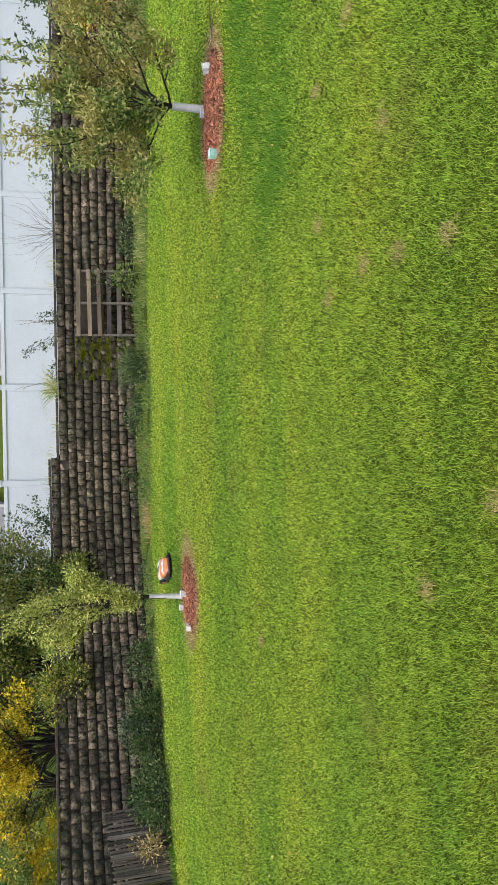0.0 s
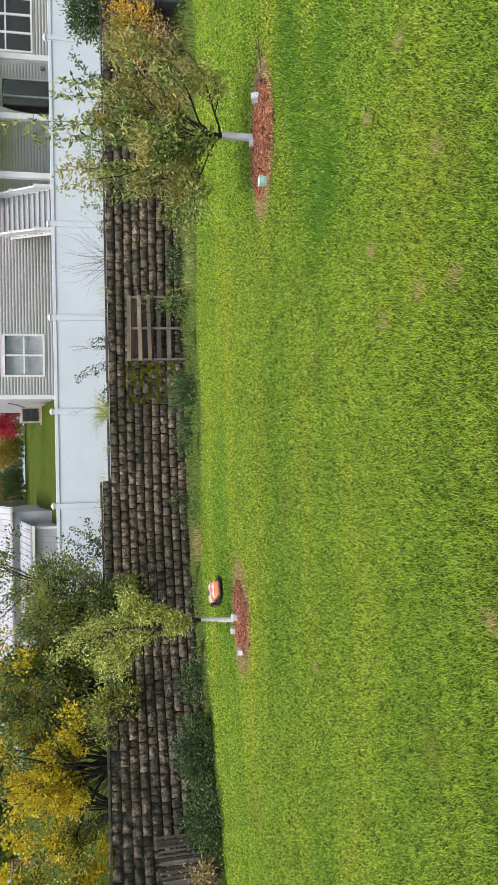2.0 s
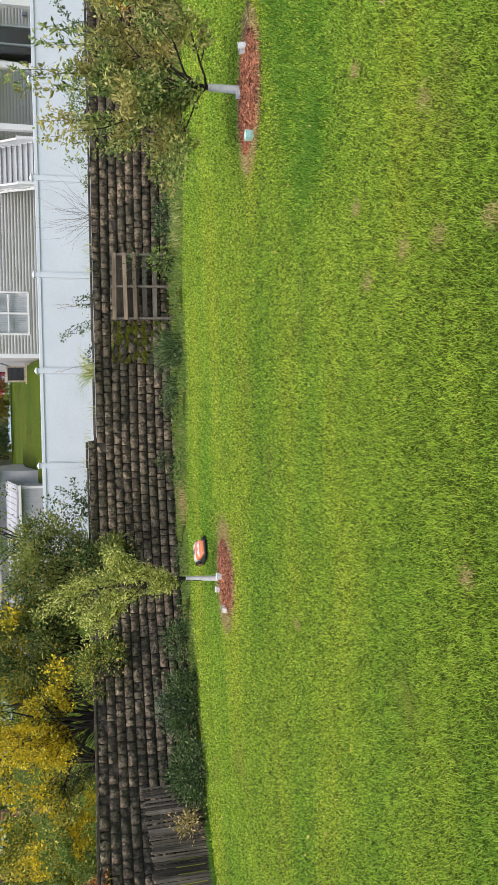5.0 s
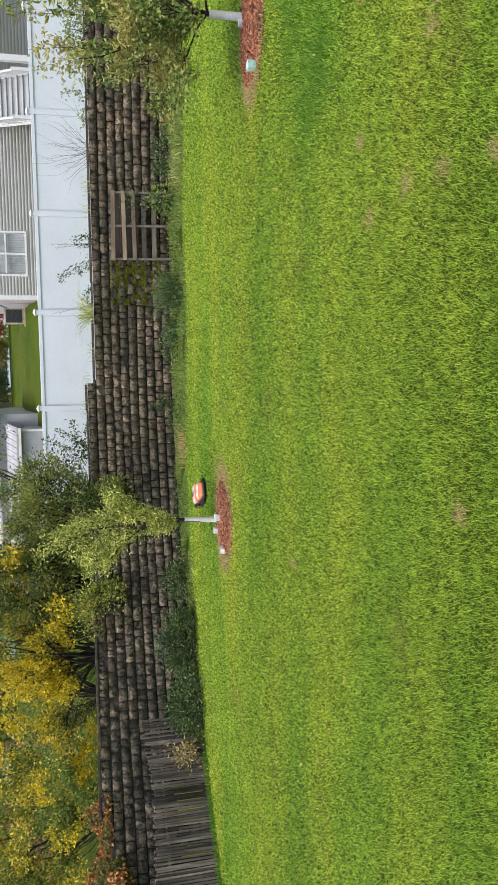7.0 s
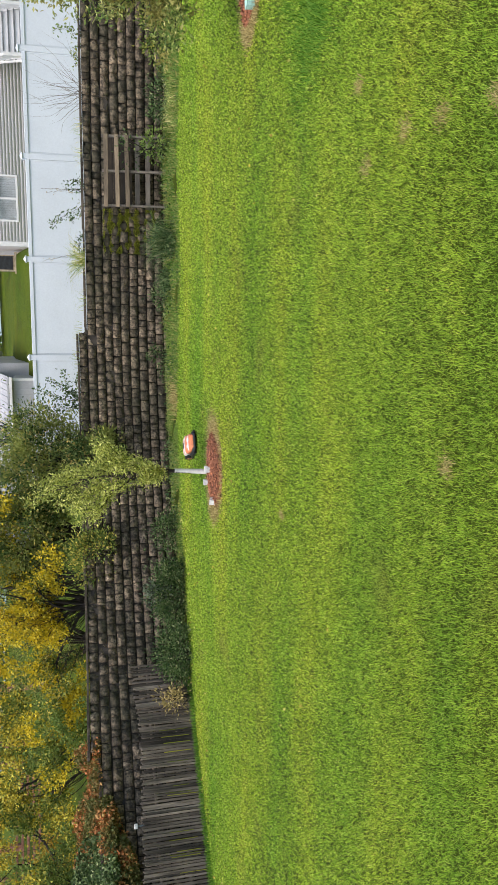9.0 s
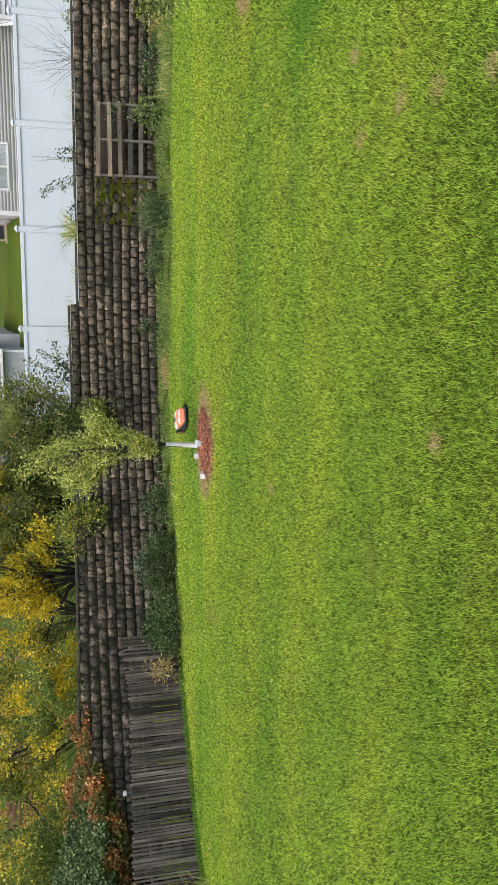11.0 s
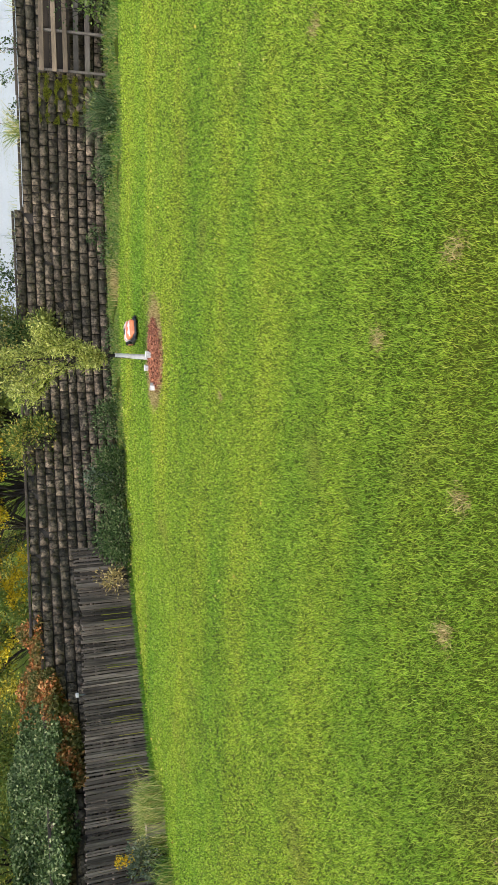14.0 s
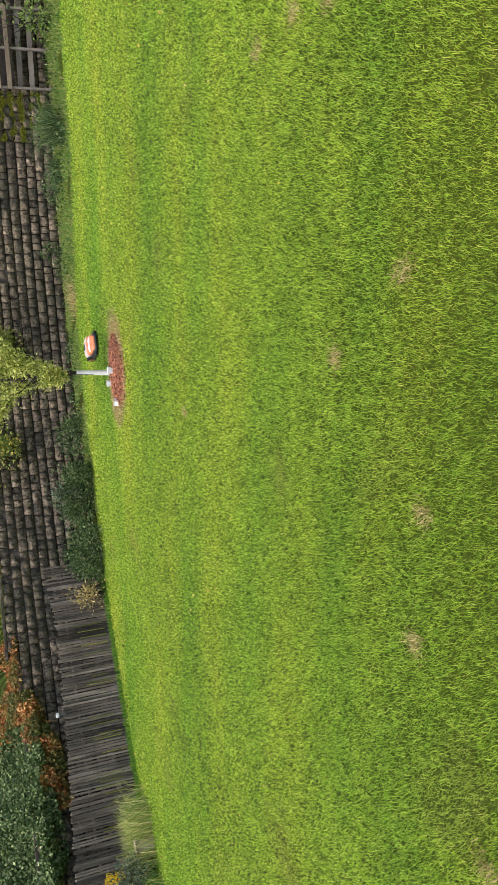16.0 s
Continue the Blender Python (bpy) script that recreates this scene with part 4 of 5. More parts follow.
shrub("seedhead_plant", (-6.15, 10.62, 0.38), (0.2, 0.16, 0.3), 420, 0.06, DRYGRASS, 67, "pale dried seedhead plant before the board fence", "plant", 14, 0.06, aspect=0.4)
shrub("frosted_plant", (-4.75, 11.5, 0.5), (0.2, 0.15, 0.2), 320, 0.06, GREYLEAF, 68, "grey-green plant among the dark shrubs", "plant", 12, 0.05)
shrub("amber_shrub", (7.9, 13.35, 0.95), (0.75, 0.35, 0.45), 3600, 0.05, AMBERLEAF, 70, "amber and yellow autumn shrub at the wall", "shrub", 50, 0.09)
shrub("amber_shrub", (9.6, 13.2, 0.85), (0.7, 0.35, 0.5), 2600, 0.05, OLIVELEAF, 71, "yellow-green autumn shrub at the wall", "shrub", 40, 0.1)
shrub("twiggy_shrub", (6.3, 13.2, 0.55), (1.0, 0.45, 0.55), 5200, 0.045, DRYGRASS, 72, "brown twiggy shrub with dry leaves at the wall", "shrub", 60, 0.1, stems=45, bark=TWIG)
shrub("twiggy_shrub", (7.3, 13.0, 0.4), (0.55, 0.35, 0.4), 1100, 0.045, DRYGRASS, 73, "low brown twiggy shrub beside the dark bin", "shrub", 40, 0.1, stems=36, bark=TWIG)
tuft("straw_grass_clump", (6.5, 12.55, 0), 700, 0.3, 0.008, 0.8, 0.28, DRYGRASS, 74, "straw-coloured dying grass clump at the lawn edge", "grass")


def bin_box():
    ob = empty("storage_bin", (8.5, 13.25, 0), 0, "dark charcoal plastic bin among the shrubs", "bin")
    bm = bmesh.new()
    box(bm, -0.3, 0.3, -0.25, 0.25, 0, 0.56, 0.02)
    for v in bm.verts:
        v.co.x *= 0.92 + 0.08 * v.co.z / 0.56
    part("tub", bm, BIN, ob)
    boxed("lid", (-0.32, 0.32, -0.27, 0.27, 0.561, 0.6), BIN, ob, 0.012)
    boxed("rim", (-0.315, 0.315, -0.275, 0.275, 0.5, 0.53), BIN, ob, 0.006)


bin_box()


def moss_patch():
    rng = np.random.default_rng(80)
    n = 20000
    x, z = rng.uniform(1.0, 1.8, n), rng.uniform(0.2, 1.18, n)
    f = np.array([noise.noise((a * 7.0, 2.0, b * 6.0)) for a, b in zip(x, z)])
    k = f + 0.42 * np.cos(2 * np.pi * (z - wall_foot(1.4)) / COURSE) > 0.02
    y = np.interp(-x, -WX, WALL[0][:, 1]) - 0.005 + 0.03 * z
    P = np.stack([x, y, z], 1)[k]
    ob = leaf_mesh("wall_moss", P, np.tile([0, -0.7, 0.1], (len(P), 1)) + rng.normal(0, 0.5, P.shape), 0.022, 0.016, MOSS, rng)
    tagged(ob, "yellow-green moss on the wall blocks", "moss", kind="stuff")


moss_patch()


# ---- plants on top of the wall ----
def vine(name, lines, size, material, seed, label, per_metre=60, category="vine", spread=0.04, thick=0.004):
    """Trailing stems through the given points, set with leaves."""
    rng = np.random.default_rng(seed)
    foot = np.array(lines[0][0], float)
    ob = empty(name, tuple(foot), 0, label, category)
    P, D = [], []
    for line in lines:
        pts = np.array(line, float) - foot
        t = np.linspace(0, len(pts) - 1, 9 * len(pts))
        curve = np.stack([np.interp(t, np.arange(len(pts)), pts[:, k]) for k in range(3)], 1)
        curve[1:-1] = (curve[:-2] + 2 * curve[1:-1] + curve[2:]) / 4 + rng.normal(0, 0.012, (len(curve) - 2, 3))
        store = [[], []]
        tube(store, curve, np.linspace(thick, thick * 0.4, len(curve)), 4)
        tubes("stem", store, TWIG, ob)
        n = max(3, int(np.linalg.norm(np.diff(pts, axis=0), axis=1).sum() * per_metre * 1.7))
        u = rng.uniform(0.08, 1, n) * (len(curve) - 2)
        i = u.astype(int)
        P.append(curve[i] + (curve[i + 1] - curve[i]) * (u - i)[:, None] + rng.normal(0, spread, (n, 3)))
        D.append(unit(curve[i + 1] - curve[i]) * 0.5 + rng.normal(0, 0.7, (n, 3)))
    P, D = np.concatenate(P), np.concatenate(D)
    leaf_mesh("foliage", P, D, size, size * 0.6, material, rng, ob)
    return ob


shrub("evergreen_shrub", (8.75, 14.4, 1.8), (0.6, 0.35, 0.34), 5200, 0.06, GARDENLEAF, 90, "dense green evergreen shrub over the wall top", "shrub", 50, 0.1, floor=1.44)
vine("wall_top_vine", [((7.5, 14.3, 1.46), (7.35, 14.3, 1.7), (7.6, 14.3, 1.95), (7.85, 14.3, 2.15)), ((7.4, 14.3, 1.46), (7.1, 14.25, 1.75)), ((7.4, 14.3, 1.46), (6.7, 14.25, 1.62), (6.3, 14.2, 1.7)), ((7.6, 14.3, 1.46), (8.1, 14.25, 1.62))], 0.06, GARDENLEAF, 91, "green vine rambling along the wall top", 90)
vine("wall_top_weed", [((2.3, 14.35, 1.45), (2.25, 14.3, 1.7), (2.15, 14.3, 1.85)), ((2.25, 14.35, 1.45), (2.05, 14.3, 1.75)), ((2.2, 14.35, 1.45), (2.3, 14.3, 1.66))], 0.055, GARDENLEAF, 92, "leggy green weed on the wall top", 70, "weed")
vine("dry_weed", [((2.12, 14.35, 1.45), (2.12, 14.35, 2.28)), ((2.16, 14.35, 1.45), (2.05, 14.35, 2.2)), ((0.98, 14.35, 1.45), (0.95, 14.35, 1.8), (0.82, 14.35, 2.3))], 0.03, DRYGRASS, 93, "thin dry brown stems above the wall top", 14, "weed", 0.02, 0.006)
vine("wall_top_vine", [((1.95, 14.35, 1.45), (1.75, 14.3, 1.68), (1.62, 14.3, 1.95), (1.42, 14.3, 2.16)), ((1.85, 14.35, 1.45), (1.6, 14.3, 1.7), (1.6, 14.3, 1.82)), ((1.5, 14.35, 1.45), (1.2, 14.25, 1.62), (1.0, 14.2, 1.66))], 0.05, GARDENLEAF, 94, "green creeper arching up from the wall top", 75)
vine("wall_top_vine", [((4.7, 14.35, 1.45), (4.85, 14.3, 1.75), (4.82, 14.3, 2.0)), ((4.65, 14.35, 1.45), (4.5, 14.25, 1.62), (4.2, 14.15, 1.6)), ((4.7, 14.35, 1.45), (5.2, 14.2, 1.6))], 0.055, OLIVELEAF, 98, "olive sprig leaning over the wall top", 80)
vine("wall_top_vine", [((-1.75, 14.3, 1.6), (-1.6, 14.3, 1.95), (-1.35, 14.3, 2.3)), ((-1.8, 14.3, 1.6), (-1.75, 14.3, 2.05), (-1.55, 14.3, 2.5)), ((-1.9, 14.3, 1.6), (-1.95, 14.3, 2.2)), ((-1.7, 14.3, 1.6), (-1.45, 14.2, 1.75), (-1.3, 14.15, 1.7)), ((-1.8, 14.3, 1.6), (-1.6, 14.2, 1.9), (-1.2, 14.2, 2.0))], 0.06, GARDENLEAF, 101, "green leafy shoots climbing above the wall top", 90)
shrub("wall_top_weed", (5.9, 14.35, 1.65), (0.5, 0.25, 0.2), 800, 0.05, OLIVELEAF, 95, "olive weeds along the wall top", "weed", 26, 0.07, floor=1.44)
tuft("spider_grass_clump", (0.85, 14.12, 1.53), 150, 0.38, 0.009, 2.0, 0.1, BLOND, 96, "pale arching grass clump on the wall cap", "grass")
for k, (x, z) in enumerate(((-0.45, 1.62), (0.1, 1.53), (2.75, 1.53), (3.2, 1.53), (-0.95, 1.66))):
    tuft("wall_top_grass", (x, 14.2, z), 26, 0.2, 0.006, 1.2, 0.12, BLOND, 97 + 10 * k, "thin pale grass on the wall top", "grass", "wall top tufts")


def bare_twigs():
    rng = np.random.default_rng(99)
    ob = empty("bare_bush", (3.85, 14.4, 1.45), 0, "leafless bush of thin grey twigs on the wall top", "bush")
    for k in range(22):
        store, tips = [[], []], []
        grow(store, tips, (rng.normal(0, 0.12), 0, 0), (rng.normal(0.15, 0.7), rng.normal(0, 0.2), 1), rng.uniform(0.45, 0.85), 0.0042, 1, rng, 0.05, 0.25, 2, 0.5, 0.5)
        tubes("twig", store, TWIG, ob)


bare_twigs()


# ---- trees behind the wall ----
def tree(name, at, limbs, material, seed, label, height, girth, per=6, jitter=0.12, size=0.1, aspect=0.6, lift=0.1, kids=4, spread=0.8, bark=BARK, group="", trunk_lean=(0, 0), level=2, fork=0.3):
    rng = np.random.default_rng(seed)
    ob = empty(name, at, 0, label, "tree", group)
    store, tips = [[], []], []
    top = np.array([trunk_lean[0], trunk_lean[1], height * fork])
    tube(store, [(0, 0, -0.1), top * 0.5 + [0.03, 0.02, 0], top], [girth * 1.15, girth, girth * 0.85], 9)
    for k in range(limbs):
        a = 2 * math.pi * k / limbs + rng.uniform(-0.3, 0.3)
        d = (math.cos(a) * rng.uniform(0.5, 1.0), math.sin(a) * rng.uniform(0.4, 0.9), rng.uniform(0.35, 1.2))
        grow(store, tips, top * rng.uniform(0.75, 1.0), d, height * (1 - fork) * rng.uniform(0.6, 0.9), girth * 0.32, level, rng, lift, 0.6, kids, spread, 0.55)
    tubes("trunk", store, bark, ob, "dark branching trunk")
    leaves_on("crown", tips, per, jitter, size, size * aspect, material, rng, ob, 0.25)
    return ob


def clump_tree(name, at, seed, label, spots, stems, materials, size, n_each, girth=0.05, group=""):
    """Several dark stems fanning out of one foot, each ending in clumps of leaves. spots: (x, y, z, radius, which material) from the foot."""
    rng = np.random.default_rng(seed)
    ob = empty(name, at, 0, label, "tree", group)
    heads = np.array([q[:3] for q in spots], float)
    store = [[], []]
    order = rng.permutation(len(heads))
    for i, k in enumerate(order):
        a = np.array([rng.normal(0, 0.07), rng.normal(0, 0.05), -0.15])
        b = heads[k]
        sag = np.array([rng.normal(0, 0.2), rng.normal(0, 0.12), rng.normal(0.05, 0.2)]) * np.linalg.norm(b)
        t = np.linspace(0, 1, 9)[:, None]
        line = a * (1 - t) + b * t + sag * t * (1 - t) * 2 + rng.normal(0, 0.015, (9, 3))
        r = girth * (rng.uniform(0.6, 1) if i < stems else 0.22)
        tube(store, line, np.linspace(r, r * 0.22, 9), 6)
        for _ in range(6):
            j = int(rng.integers(3, 8))
            tip = line[j] + unit(line[j] - line[j - 1]) * rng.uniform(0.15, 0.4) + rng.normal(0, 0.16, 3)
            tube(store, [line[j], (line[j] + tip) / 2 + rng.normal(0, 0.03, 3), tip], [r * 0.3, r * 0.18, 0.003], 4)
    tubes("trunk", store, BARK, ob, "dark forking stems")
    for m, mat in enumerate(materials):
        P, D = [], []
        for x, y, z, rad, which in spots:
            if which != m:
                continue
            q, d, _ = lumpy_points(rng, int(n_each * rad / 0.4), (x, y, z), (rad, rad * 0.7, rad * 0.75), 12, rad * 0.2)
            P.append(q)
            D.append(d)
        if P:
            P, D = np.concatenate(P), np.concatenate(D)
            leaf_mesh("crown", P, D, size, size * 0.8, mat, rng, ob)
    return ob


def fan_spots(seed, n, low, high, near, far, deep, materials, radius, gap=None):
    """Clump centres fanned about a foot: angles from the ground, counted from +x."""
    rng = np.random.default_rng(seed)
    out = []
    while len(out) < n:
        a, d = radians(rng.uniform(low, high)), rng.uniform(near, far)
        if gap and gap[0] < math.degrees(a) < gap[1] and d < gap[2]:
            continue
        out.append((d * math.cos(a), rng.uniform(-deep, deep), d * math.sin(a), rng.uniform(*radius), int(rng.integers(0, materials))))
    return out


shrub("overhanging_shrub", (-3.0, 14.15, 2.35), (1.15, 0.6, 0.95), 22000, 0.062, DARKLEAF, 110, "large dark green shrub hanging over the block wall", "shrub", 120, 0.12, floor=1.55, stems=34)
shrub("overhanging_shrub", (-4.35, 14.0, 2.85), (0.95, 0.6, 0.95), 17000, 0.064, DARKLEAF, 111, "tall dark green shrub behind the block wall", "shrub", 90, 0.12, floor=1.5, stems=30)
shrub("wall_creeper", (-2.7, 13.6, 1.4), (0.45, 0.12, 0.48), 4200, 0.06, DARKLEAF, 112, "dark creeper hanging down the block wall", "creeper", 36, 0.08, floor=0.85)
shrub("golden_shrub", (-4.5, 12.85, 1.5), (0.6, 0.3, 0.48), 3000, 0.058, LIMELEAF, 113, "yellow-green leafy branch hanging over the wall", "shrub", 30, 0.09, floor=1.1)
clump_tree("yellow_autumn_tree", (-5.55, 13.45, 1.6), 120, "spreading autumn tree with yellow leaves and dark forking stems", fan_spots(121, 66, 28, 172, 0.75, 2.5, 0.6, 3, (0.2, 0.36), (130, 180, 1.35)), 11, (YELLOWLEAF, LIMELEAF, YELLOWLEAF), 0.056, 420, 0.042, "trees behind the wall")
clump_tree("yellow_autumn_tree", (-7.9, 13.3, 1.5), 122, "low yellow and green autumn tree trailing over the wall", fan_spots(123, 28, 5, 170, 0.2, 1.4, 0.5, 3, (0.2, 0.34)), 7, (YELLOWLEAF, OLIVELEAF, LIMELEAF), 0.056, 420, 0.028, "trees behind the wall")
clump_tree("gold_tree", (-9.4, 14.2, 1.5), 124, "gold and green autumn tree behind the wall", fan_spots(125, 34, 40, 140, 0.9, 2.7, 0.7, 2, (0.28, 0.5)), 9, (GOLDLEAF, OLIVELEAF), 0.06, 520, 0.05, "trees behind the wall")
tree("amber_tree", (-12.9, 15.5, 1.6), 8, AMBERLEAF, 126, "amber autumn tree with dark limbs behind the ivy", 4.6, 0.07, 8, 0.16, 0.075, 0.7, 0.1, 4, 0.8, group="trees behind the wall", fork=0.2)
clump_tree("olive_tree", (-10.9, 11.4, 1.5), 127, "olive and gold tree behind the ivy", fan_spots(128, 36, 15, 165, 0.4, 2.0, 0.8, 2, (0.28, 0.5)), 8, (OLIVELEAF, GOLDLEAF), 0.058, 560, 0.045, "trees behind the wall")
clump_tree("olive_tree", (-11.6, 8.6, 1.5), 129, "olive-green tree with golden clumps behind the ivy", fan_spots(130, 36, 15, 165, 0.4, 2.2, 0.9, 2, (0.3, 0.5)), 8, (OLIVELEAF, YELLOWLEAF), 0.058, 560, 0.045, "trees behind the wall")
tree("olive_tree", (-3.6, 22.0, 2.6), 7, OLIVELEAF, 127, "slender tree with yellowing leaves beyond the white fence", 4.0, 0.05, 3, 0.14, 0.1, 0.7, 0.2, 4, 0.7, group="trees behind the fence", fork=0.3)
tree("amber_tree", (-8.6, 25.0, 3.4), 8, GOLDLEAF, 131, "tall golden tree on the hillside", 5.5, 0.12, 5, 0.22, 0.13, 0.7, 0.1, 4, 0.8, group="trees behind the wall", fork=0.4)
tree("olive_tree", (-17.5, 17.0, 3.0), 8, OLIVELEAF, 132, "olive tree on the hillside", 6.0, 0.15, 8, 0.25, 0.16, 0.7, 0.1, 4, 0.8, group="trees behind the wall", fork=0.3)
for k, (at, rad, n, mt, lab) in enumerate((((-9.5, 10.6, 2.2), (0.6, 0.6, 0.5), 9000, OLIVELEAF, "olive-green bush behind the ivy"), ((-10.0, 8.9, 2.4), (0.7, 0.9, 0.65), 9000, OLIVELEAF, "olive bush behind the ivy"), ((-10.3, 7.0, 2.4), (0.8, 1.0, 0.7), 10000, YELLOWLEAF, "yellow and green bush behind the ivy"), ((-8.2, 17.2, 2.7), (1.5, 0.6, 0.85), 8000, DARKLEAF, "dark green bush beyond the autumn trees"), ((-6.1, 16.2, 3.1), (0.9, 0.5, 0.8), 5000, OLIVELEAF, "olive bush beyond the autumn trees"))):
    shrub("leafy_bush", at, rad, n, 0.055, mt, 200 + k, lab, "shrub", 60, 0.14, floor=1.4, group="bushes behind the wall", stems=26)


def ivy_bank(name, x0, x1, material, n, seed, label, z0, z1, size=0.056):
    """A mat of creeper over the wall top between two places of the wall."""
    rng = np.random.default_rng(seed)
    ob = empty(name, (0, 0, 0), 0, label, "creeper")
    s = rng.uniform(x0, x1, n)
    q, t = on_path(WALL, s)
    f = np.stack([t[:, 1], -t[:, 0]], -1)
    u = rng.uniform(0, 1, n)
    lo, hi = z0((s - x0) / (x1 - x0)), z1((s - x0) / (x1 - x0))
    hi = hi + 0.3 * np.array([noise.noise((a * 1.6, seed, 0.0)) for a in s])
    z = lo + (hi - lo) * u
    back = np.where(z > 1.35, (z - 1.35) * 1.2, 0) - 0.06 + rng.normal(0, 0.05, n)
    lump = np.array([noise.noise((a * 2.2, b * 2.2, c)) for a, b, c in zip(s, z, u)])
    back -= 0.3 * lump
    P = np.concatenate([q + f * back[:, None], z[:, None]], 1)
    D = np.concatenate([-f, np.full((n, 1), 0.2)], 1) * 0.6 + rng.normal(0, 0.5, (n, 3))
    leaf_mesh("foliage", P, D, size, size * 0.8, material, rng, ob, droop=0.3)
    return ob


SW = float(np.interp(-10.3, -WALL[0][WALL[1] > 20][:, 1], WALL[1][WALL[1] > 20]))
ivy_bank("ivy_mat", SW + 0.9, SW + 4.6, IVY, 30000, 130, "dark green ivy smothering the wall top", lambda f: np.interp(f, [0, 0.25, 0.5, 0.62, 1], [1.35, 1.2, 1.05, 1.25, 1.42]), lambda f: np.interp(f, [0, 0.2, 1], [1.8, 2.05, 1.95]))
ivy_bank("rust_creeper", SW + 0.4, SW + 2.2, RUSTLEAF, 4600, 131, "rust-red autumn creeper trailing over the wall", lambda f: np.interp(f, [0, 0.5, 1], [1.35, 1.02, 0.92]), lambda f: np.interp(f, [0, 0.5, 1], [1.75, 1.45, 1.15]))
ivy_bank("rust_creeper", SW - 0.5, SW + 1.2, RUSTLEAF, 3600, 132, "pink and rust creeper on the wall top", lambda f: 1.5 + 0 * f, lambda f: 1.85 + 0 * f)


def fence_light():
    ob = empty("solar_light", (-7.42, 9.42, 0.0), 40, "small white solar light on the board fence", "light")
    boxed("bracket", (-0.012, 0.012, 0.0, 0.03, 0.88, 0.98), METALGREY, ob, 0.002)
    boxed("lamp_head", (-0.035, 0.035, -0.04, 0.03, 0.981, 1.03), WHITEPL, ob, 0.008)


fence_light()


def corner_planting():
    tuft("fountain_grass", (-8.2, 7.65, 0), 1300, 0.4, 0.007, 0.8, 0.2, BLOND, 140, "long arching green-blond grass clump at the board fence", "ornamental grass")
    tuft("fountain_grass", (-8.45, 6.9, 0), 260, 0.28, 0.007, 0.85, 0.16, WEED, 141, "long arching green grass at the board fence", "ornamental grass")
    boxed_stone = empty("stone_planter", (-8.2, 7.42, 0.0), 35, "beige stone block planter in long grass", "planter")
    bm = bmesh.new()
    box(bm, -0.075, 0.075, -0.07, 0.07, 0, 0.24, 0.012)
    part("block", bm, STONE, boxed_stone)
    boxed("coping", (-0.085, 0.085, -0.08, 0.08, 0.241, 0.262), STONE, boxed_stone, 0.008)
    shrub("grey_plant", (-8.5, 7.22, 0.3), (0.22, 0.2, 0.24), 900, 0.05, GREYLEAF, 142, "grey-green leafy plant at the board fence", "plant", 18, 0.06)
    rng = np.random.default_rng(143)
    ob = empty("goldenrod", (-8.52, 7.3, 0), 0, "yellow goldenrod plume on a green stem", "flower")
    store = [[], []]
    tube(store, [(0, 0, 0), (0, 0, 0.35), (-0.02, -0.02, 0.66)], [0.006, 0.005, 0.003], 5)
    tubes("stem", store, TWIG, ob)
    P = np.concatenate([rng.normal(0, 0.035, (420, 2)), rng.uniform(0.42, 0.68, (420, 1))], 1)
    leaf_mesh("plume", P, rng.normal(0, 1, P.shape), 0.025, 0.014, GOLD, rng, ob, "bright yellow plume")


GOLD = leafy("goldenrod_yellow", [(0.0, (0.52, 0.33, 0.01)), (1.0, (0.54, 0.4, 0.02))])
corner_planting()


# ---- house on the hillside ----
def lap_siding(name, x0, x1, z0, z1, y, parent, facing=-1, pitch=0.113, holes=()):
    """Courses of lap siding on a wall that faces -y, broken by openings (x0, x1, z0, z1)."""
    V, T = [], []
    k = 0
    z = z0
    while z < z1:
        runs = [(x0, x1)]
        for hx0, hx1, hz0, hz1 in holes:
            if z + pitch > hz0 and z < hz1:
                runs = [r for a, b in runs for r in ((a, min(b, hx0)), (max(a, hx1), b)) if r[1] - r[0] > 0.01]
        for a, b in runs:
            n = len(V)
            V += [(a, y - 0.007, z), (b, y - 0.007, z), (b, y - 0.004, z + pitch), (a, y - 0.004, z + pitch), (a, y, z), (b, y, z)]
            T += [(n, n + 1, n + 2), (n, n + 2, n + 3), (n, n + 4, n + 5), (n, n + 5, n + 1)]
        z += pitch
    return fast_mesh(name, V, T, SIDING, parent, "cream lap siding")


def wall_sheet(name, x0, x1, y0, y1, z0, z1, parent, holes=()):
    """A thick wall with openings, as strips between them."""
    bm = bmesh.new()
    xs = sorted({x0, x1, *[h[0] for h in holes], *[h[1] for h in holes]})
    for a, b in zip(xs, xs[1:]):
        zs = [z0]
        for h in sorted(holes, key=lambda q: q[2]):
            if h[0] <= a and h[1] >= b:
                zs += [h[2], h[3]]
        zs.append(z1)
        for lo, hi in zip(zs[::2], zs[1::2]):
            if hi - lo > 0.01:
                box(bm, a, b, y0, y1, lo, hi)
    return part(name, bm, SIDING, parent)


